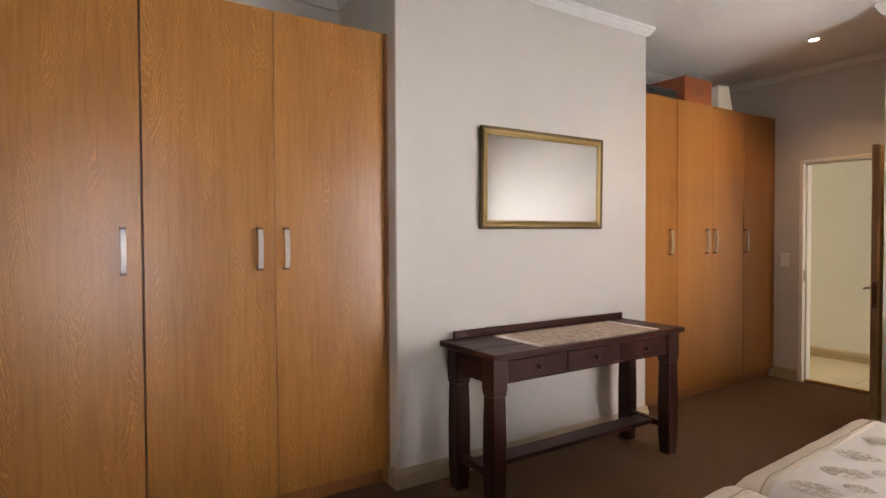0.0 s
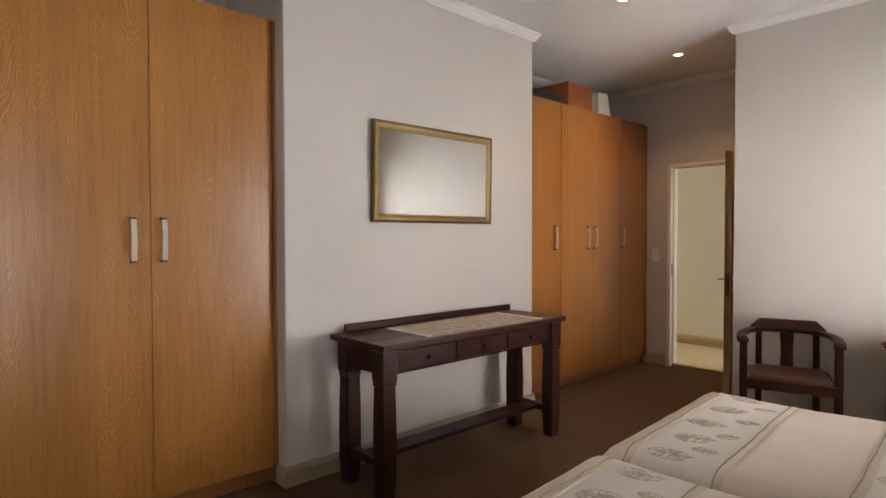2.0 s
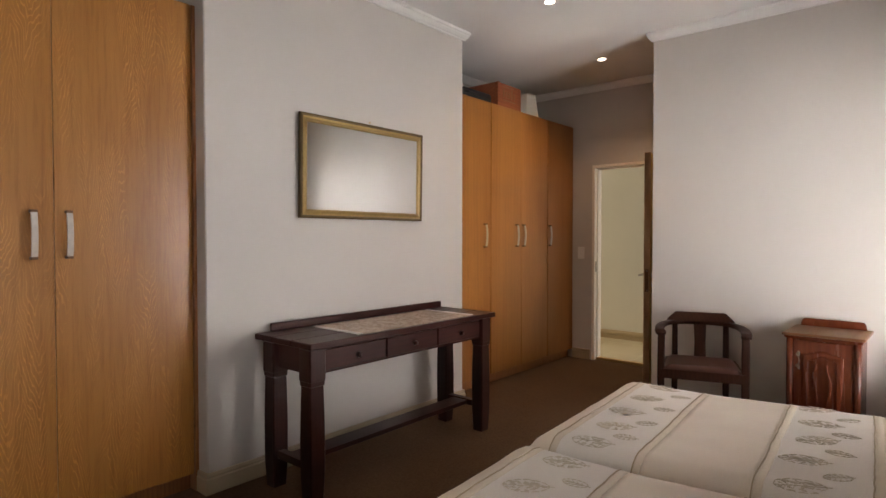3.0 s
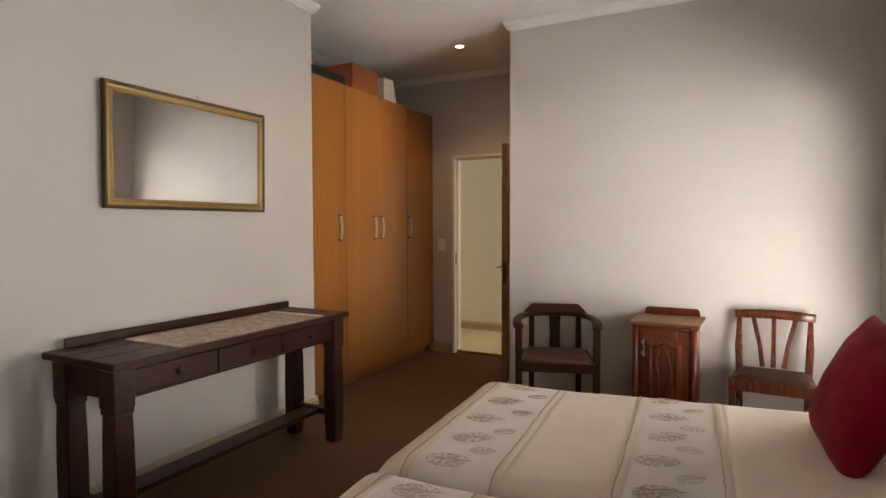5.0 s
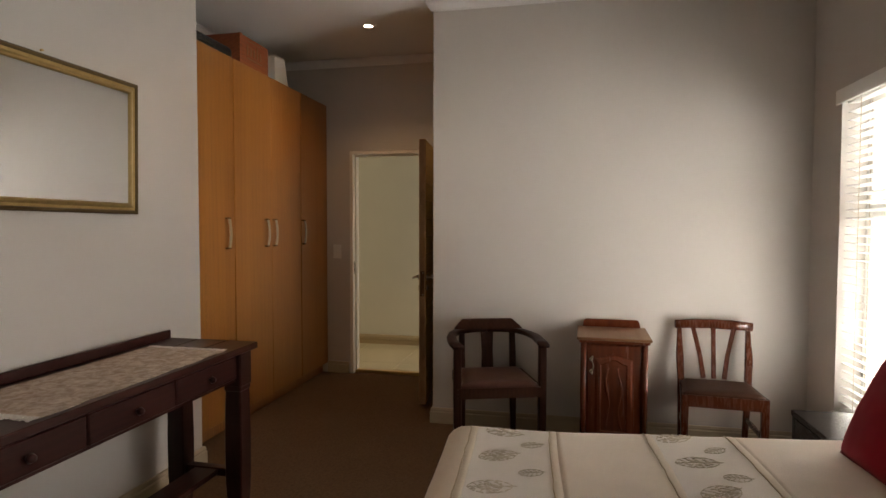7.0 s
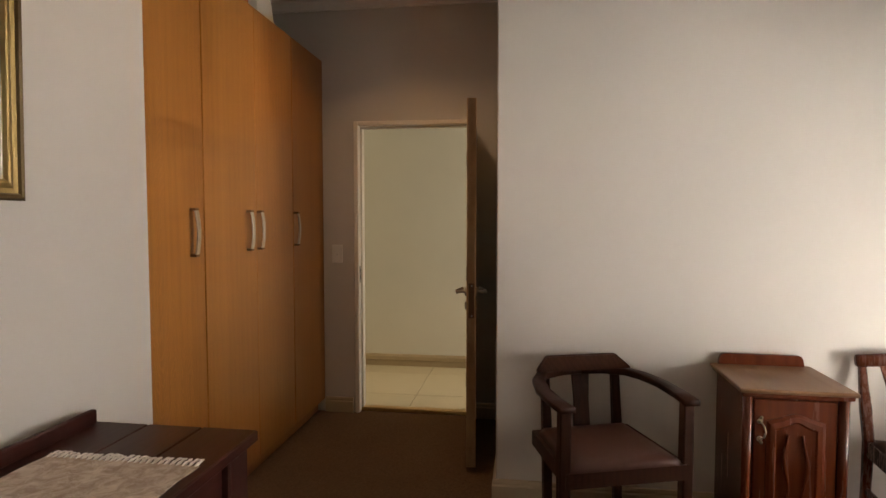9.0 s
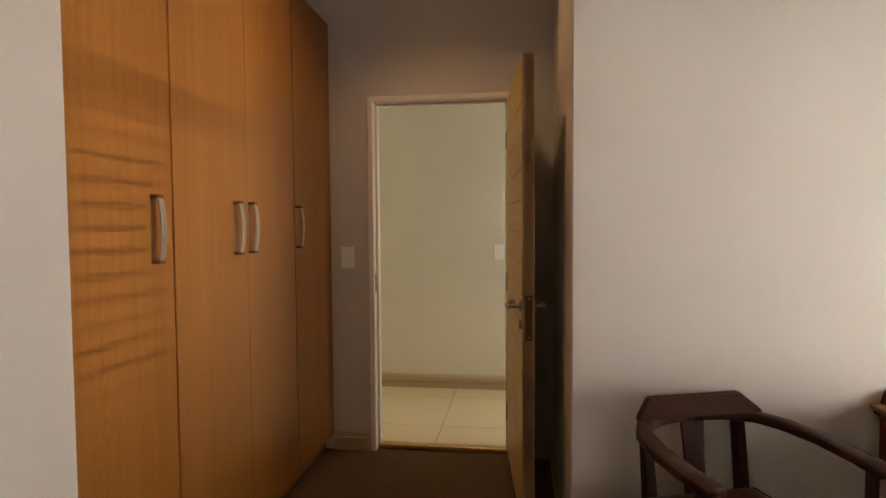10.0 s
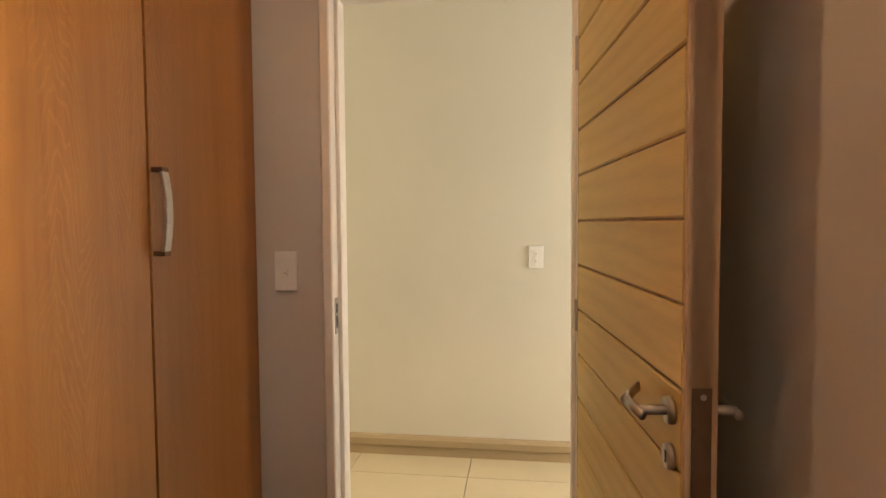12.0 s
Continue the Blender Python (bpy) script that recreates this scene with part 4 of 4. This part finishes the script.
bm = B()
loops = [[bm.verts.new(p) for p in scallop(i, y)] for i, y in ((0.0, CF + 0.005), (0.0, CF - 0.002), (0.012, CF - 0.008), (0.030, CF - 0.010), (0.036, CF - 0.005))]
for a, b_ in zip(loops, loops[1:]):
    k = len(a)
    for i in range(k):
        bm.faces.new((a[i], a[(i + 1) % k], b_[(i + 1) % k], b_[i]))
bm.faces.new(loops[-1])
bmesh.ops.recalc_face_normals(bm, faces=bm.faces)
part("panel", bm, M_MAHOG, door, "carved raised panel")
for x in (-0.035, 0.035):
    bm = B()
    pts, ws, hs = [], [], []
    for k in range(16):
        u = k / 15
        pts.append((x + 0.010 * math.sin(u * 9 + x * 60), CF - 0.010, dz0 + 0.09 + u * 0.36))
        ws.append(0.012 + 0.006 * math.sin(u * 12))
        hs.append(0.010)
    sweep(bm, pts, ws, hs, (0, 1, 0), 0.3)
    part("carving", bm, M_MAHOG, door, "wavy carved rib", True)
bm = B()
hx = dx0 + 0.022
for z in (0.585, 0.515):
    cyl(bm, (hx, CF + 0.004, z), (hx, CF - 0.003, z), 0.011, 0.008, 12)
    cyl(bm, (hx + 0.006, CF + 0.003, z + (0.014 if z > 0.55 else -0.014)), (hx + 0.006, CF - 0.002, z + (0.014 if z > 0.55 else -0.014)), 0.007, 0.005, 10)
sweep(bm, [(hx, CF - 0.004, 0.585), (hx + 0.008, CF - 0.020, 0.572), (hx + 0.013, CF - 0.024, 0.55), (hx + 0.008, CF - 0.020, 0.528), (hx, CF - 0.004, 0.515)], [0.006] * 5, [0.006] * 5, (1, 0, 0), 0.3)
part("handle", bm, M_ANTIQUE, door, "small ornate brass drop handle", True)

ns = thing("nightstand", pose(0, 0, 0), "low black polished bedside table under the window", "bedside table")
part("tabletop", bx(3.31, 3.862, -0.865, -0.500, 0.445, 0.472, bevel=0.003), M_NIGHT, ns)
for x in (3.315, 3.832):
    part("side_panel", bx(x, x + 0.025, -0.86, -0.505, FLOOR, 0.445), M_NIGHT, ns)
part("back_panel", bx(3.34, 3.832, -0.86, -0.845, 0.05, 0.445), M_NIGHT, ns)
part("shelf", bx(3.34, 3.832, -0.845, -0.51, 0.10, 0.12), M_NIGHT, ns)
part("drawer_front", bx(3.344, 3.828, -0.527, -0.505, 0.28, 0.437, bevel=0.003), M_NIGHT, ns)


# ---- beds ----
def bedspread(bw, y0, y1, top, hem):
    """A quilted cover that lies over the mattress and hangs at the foot and the sides."""
    rr = 0.10

    def fold(d, limit):
        # distance along the cloth past the flat part: out and down round a soft edge
        if d <= 0:
            return 0.0, 0.0
        arc = rr * math.pi / 2
        if d < arc:
            a = d / rr
            return rr * math.sin(a), -rr * (1 - math.cos(a))
        return rr + 0.02 * (1 - math.exp(-(d - arc) * 4)), -rr - (d - arc)

    drop = top - hem - rr + rr * math.pi / 2
    flat_x = bw / 2 - rr
    us = [-flat_x - drop + drop * k / 14 for k in range(14)] + [-flat_x + 2 * flat_x * k / 40 for k in range(41)] + [flat_x + drop * (k + 1) / 14 for k in range(14)]
    vs_ = [y0 + (y1 - rr - y0) * k / 70 for k in range(71)] + [y1 - rr + drop * (k + 1) / 14 for k in range(14)]
    pts = []
    for u in us:
        row = []
        for v in vs_:
            ox, dzx = fold(abs(u) - flat_x, drop)
            oy, dzy = fold(v - (y1 - rr), drop)
            x = math.copysign(min(abs(u), flat_x) + ox, u)
            y = min(v, y1 - rr) + oy
            if dzx < 0 and dzy < 0:
                k = math.hypot(dzx, dzy)
                z = top - min(k, top - hem)
                if k > rr:
                    x -= math.copysign(0.03 * min(1, k), u)
                    y -= 0.03 * min(1, k)
            else:
                z = top + dzx + dzy
            ripple = 0.006 * noise.noise((x * 2.6, y * 2.6, 3.0)) + 0.0025 * noise.noise((x * 9, y * 9, 8.0))
            side = 0.012 * math.sin(y * 17) * min(1, max(0, -dzx - 0.08) * 3)
            z += 0.030 * min(1, max(0, (0.55 - v) / 1.1))
            row.append((x + math.copysign(side, u), y, z + ripple * (1 if z > top - 0.1 else 0.3)))
        pts.append(row)
    return us, vs_, pts


TOPB, HEM = 0.550, 0.10
BY0, BY1 = -0.64, 1.075
BANDS = [(0.640, 0.950), (-0.030, 0.272)]


def motif(bm, cx, cy, size, turn, z_at, solid):
    """An embroidered leaf: veins and short stitches standing just proud of the cloth."""
    ca, sa = math.cos(turn), math.sin(turn)

    def P(u, v):
        x, y = cx + u * ca - v * sa, cy + u * sa + v * ca
        return Vector((x, y, z_at(x, y) + 0.003))

    def stitch(u0, v0, u1, v1, w):
        a, b_ = P(u0, v0), P(u1, v1)
        sweep(bm, [a, (a + b_) / 2 + Vector((0, 0, 0.0008)), b_], [w * 0.6, w, w * 0.5], [0.0016] * 3)

    # a pointed oval outline, its midrib and veins, and loose speckled filling
    def rim(t):
        return size * math.cos(t), 0.62 * size * math.sin(t) * abs(math.sin(t)) ** 0.25

    stitch(-size * 1.2, 0, size, 0, 0.0028)
    for k in range(14):
        t0, t1 = math.tau * k / 14, math.tau * (k + 0.78) / 14
        stitch(*rim(t0), *rim(t1), random.uniform(0.003, 0.005))
    for k in range(4):
        u = -0.6 * size + 0.36 * size * k
        half = 0.46 * size * math.sqrt(max(0.1, 1 - (u / size) ** 2))
        for sgn in (-1, 1):
            stitch(u, 0, u + half * 0.7, sgn * half, 0.0026)
    if solid:
        for k in range(40):
            t, q = random.uniform(0, math.tau), random.uniform(0.2, 0.92)
            u, v = rim(t)
            stitch(u * q - 0.006, v * q, u * q + 0.006, v * q + random.uniform(-0.004, 0.004), random.uniform(0.004, 0.009))


def bed(m, bw, label, seed):
    b = thing("bed", m, label, "bed", "pair of single beds")
    part("bed_base", bx(-bw / 2 + 0.03, bw / 2 - 0.03, BY0 - 0.05, BY1 - 0.045, 0.09, 0.30, bevel=0.01), M_BASE, b)
    part("mattress", bx(-bw / 2 + 0.025, bw / 2 - 0.025, BY0 - 0.05, BY1 - 0.040, 0.30, TOPB - 0.022, bevel=0.04, seg=3), M_BAND, b)
    for x in (-bw / 2 + 0.10, bw / 2 - 0.10):
        for y in (BY0 + 0.08, BY1 - 0.14):
            part("foot", cyl(B(), (x, y, FLOOR), (x, y, 0.09), 0.022, 0.028, 12), M_BLACK, b)
    us, vs_, pts = bedspread(bw, BY0, BY1, TOPB, HEM)
    # one sheet, cut into its cream fields and white bands
    def field(v):
        return any(a <= v <= c for a, c in BANDS)

    for which, mt, nm, lb in ((False, M_COVER, "bedspread", "cream cotton bedspread"), (True, M_BAND, "bedspread_band", "white band across the bedspread")):
        bm = B()
        made = {}
        for i in range(len(us) - 1):
            for j in range(len(vs_) - 1):
                if field((vs_[j] + vs_[j + 1]) / 2) != which:
                    continue
                f = []
                for a, c in ((i, j), (i + 1, j), (i + 1, j + 1), (i, j + 1)):
                    if (a, c) not in made:
                        made[(a, c)] = bm.verts.new(pts[a][c])
                    f.append(made[(a, c)])
                bm.faces.new(f)
        bmesh.ops.recalc_face_normals(bm, faces=bm.faces)
        bmesh.ops.remove_doubles(bm, verts=bm.verts, dist=0.0004)
        top_face = max(bm.faces, key=lambda f: f.calc_center_median().z)
        if top_face.normal.z < 0:
            bmesh.ops.reverse_faces(bm, faces=bm.faces)
        sheet = part(nm, bm, mt, b, lb, True)
        sol = sheet.modifiers.new("thickness", "SOLIDIFY")
        sol.thickness, sol.offset = 0.012, -1
    for a in [v for band in BANDS for v in band]:
        j = min(range(len(vs_)), key=lambda q: abs(vs_[q] - a))
        tape, cord = [], []
        for i in range(len(us)):
            x, y, z = pts[i][j]
            wob = 0.005 * noise.noise((x * 2.2, a * 7, seed + 1.0))
            ruck = 0.004 * noise.noise((x * 14, a * 5, seed + 4.0))
            tape.append((x * 1.001, y + (a - vs_[j]) + wob, z + 0.0004))
            cord.append((x * 1.002, y + (a - vs_[j]) + wob + ruck + 0.014, z + 0.0022))
        part("seam_tape", sweep(B(), tape, [0.028] * len(tape), [0.0016] * len(tape)), M_TAPE, b, "pale tan seam tape", True)
        part("piping", sweep(B(), cord, [0.0042] * len(cord), [0.0042] * len(cord)), M_PIPE, b, "thin tan corded piping", True)

    def z_at(x, y):
        i = min(range(len(us)), key=lambda q: abs(pts[q][30][0] - x))
        j = min(range(len(vs_)), key=lambda q: abs(vs_[q] - y))
        return pts[i][j][2]

    rnd = random.Random(seed)
    for lo, hi in BANDS:
        x = -bw / 2 + 0.10
        k = 0
        while x < bw / 2 - 0.05:
            bm = B()
            big = k % 2 == 0
            cy = (lo + hi) / 2 + (0.045 if big else -0.055) + rnd.uniform(-0.02, 0.02)
            motif(bm, x, cy, 0.072 if big else 0.042, rnd.uniform(-0.4, 0.4) + 1.75, z_at, big)
            part("leaf_motif", bm, M_LEAF, b, "grey-brown embroidered leaf" if big else "small embroidered leaf outline")
            x += rnd.uniform(0.10, 0.13)
            k += 1
    return b


bed(pose(2.627, -0.02, 0, 0, 0, 3.2), 1.15, "single bed with a cream leaf-embroidered bedspread", 3)
bed(pose(1.474, -0.084, 0, 0, 0, 3.2), 1.14, "single bed with a smooth cream leaf-patterned bedspread", 8)


def cushion(name, m, w, h, d, mat, label, category):
    bm = B()
    n = 26
    for s in (-1, 1):
        g = []
        for i in range(n + 1):
            row = []
            for j in range(n + 1):
                u, v = -1 + 2 * i / n, -1 + 2 * j / n
                puff = ((1 - u * u) * (1 - v * v)) ** 0.42
                pinch = 1 - 0.055 * (1 - abs(u * v)) * max(abs(u), abs(v)) ** 4
                wr = 0.10 * noise.noise((u * 1.8, v * 1.8, s * 3.0)) + 0.05 * noise.noise((u * 5, v * 5, s * 7.0))
                # a soft dent below the upper edge
                wr -= 0.16 * math.exp(-((v - 0.72) / 0.10) ** 2) * (1 - u * u)
                row.append(bm.verts.new((u * w / 2 * pinch, s * d / 2 * puff * (1 + wr), h / 2 + v * h / 2 * pinch)))
            g.append(row)
        for i in range(n):
            for j in range(n):
                bm.faces.new((g[i][j], g[i + 1][j], g[i + 1][j + 1], g[i][j + 1]))
    bmesh.ops.remove_doubles(bm, verts=bm.verts, dist=0.0006)
    bmesh.ops.recalc_face_normals(bm, faces=bm.faces)
    ob = link(name, bm, mat, True)
    ob.matrix_world = m
    return tagged(ob, label, category)


cushion("cushion", pose(2.745, -0.372, 0.558, 23, -4, 4), 0.54, 0.470, 0.19, M_CUSHION, "plump crimson cushion propped on the bed", "cushion")
cushion("pillow", pose(2.47, -0.64, 0.563, 17, 0, 0), 0.62, 0.44, 0.16, M_COVER, "cream pillow leaning behind the crimson cushion", "pillow")
# the pillow leans on a padded headboard
hb = thing("headboard", pose(2.06, SY + 0.021, 0), "low cream padded headboard behind the beds", "headboard")
part("panel", bx(-1.10, 0.95, 0.0, 0.05, 0.30, 0.86, bevel=0.015, seg=2), M_COVER, hb)
for x in (-0.9, 0.8):
    part("leg", bx(x, x + 0.07, 0.008, 0.04, FLOOR, 0.30), M_NIGHT, hb)

# hall tiles
tile_floor = tagged(link("floor_hall", bx(DX + 0.06, HX + 0.15, -0.15, 5.05, -0.15, -0.004), M_GROUT), "glossy cream floor tiles in the hall", "tiled floor", kind="structure")
TS = 0.625
for i in range(-1, 3):
    for j in range(-4, 6):
        xa, ya = 6.254 + i * TS, 2.211 + j * TS
        a0, a1 = max(xa + 0.002, DX + 0.062), min(xa + TS - 0.002, HX)
        b0, b1 = max(ya + 0.002, 0.0), min(ya + TS - 0.002, 4.9)
        if a1 - a0 < 0.03 or b1 - b0 < 0.03:
            continue
        part("tile", bx(a0, a1, b0, b1, -0.010, 0.0, bevel=0.0015), M_TILE, tile_floor)
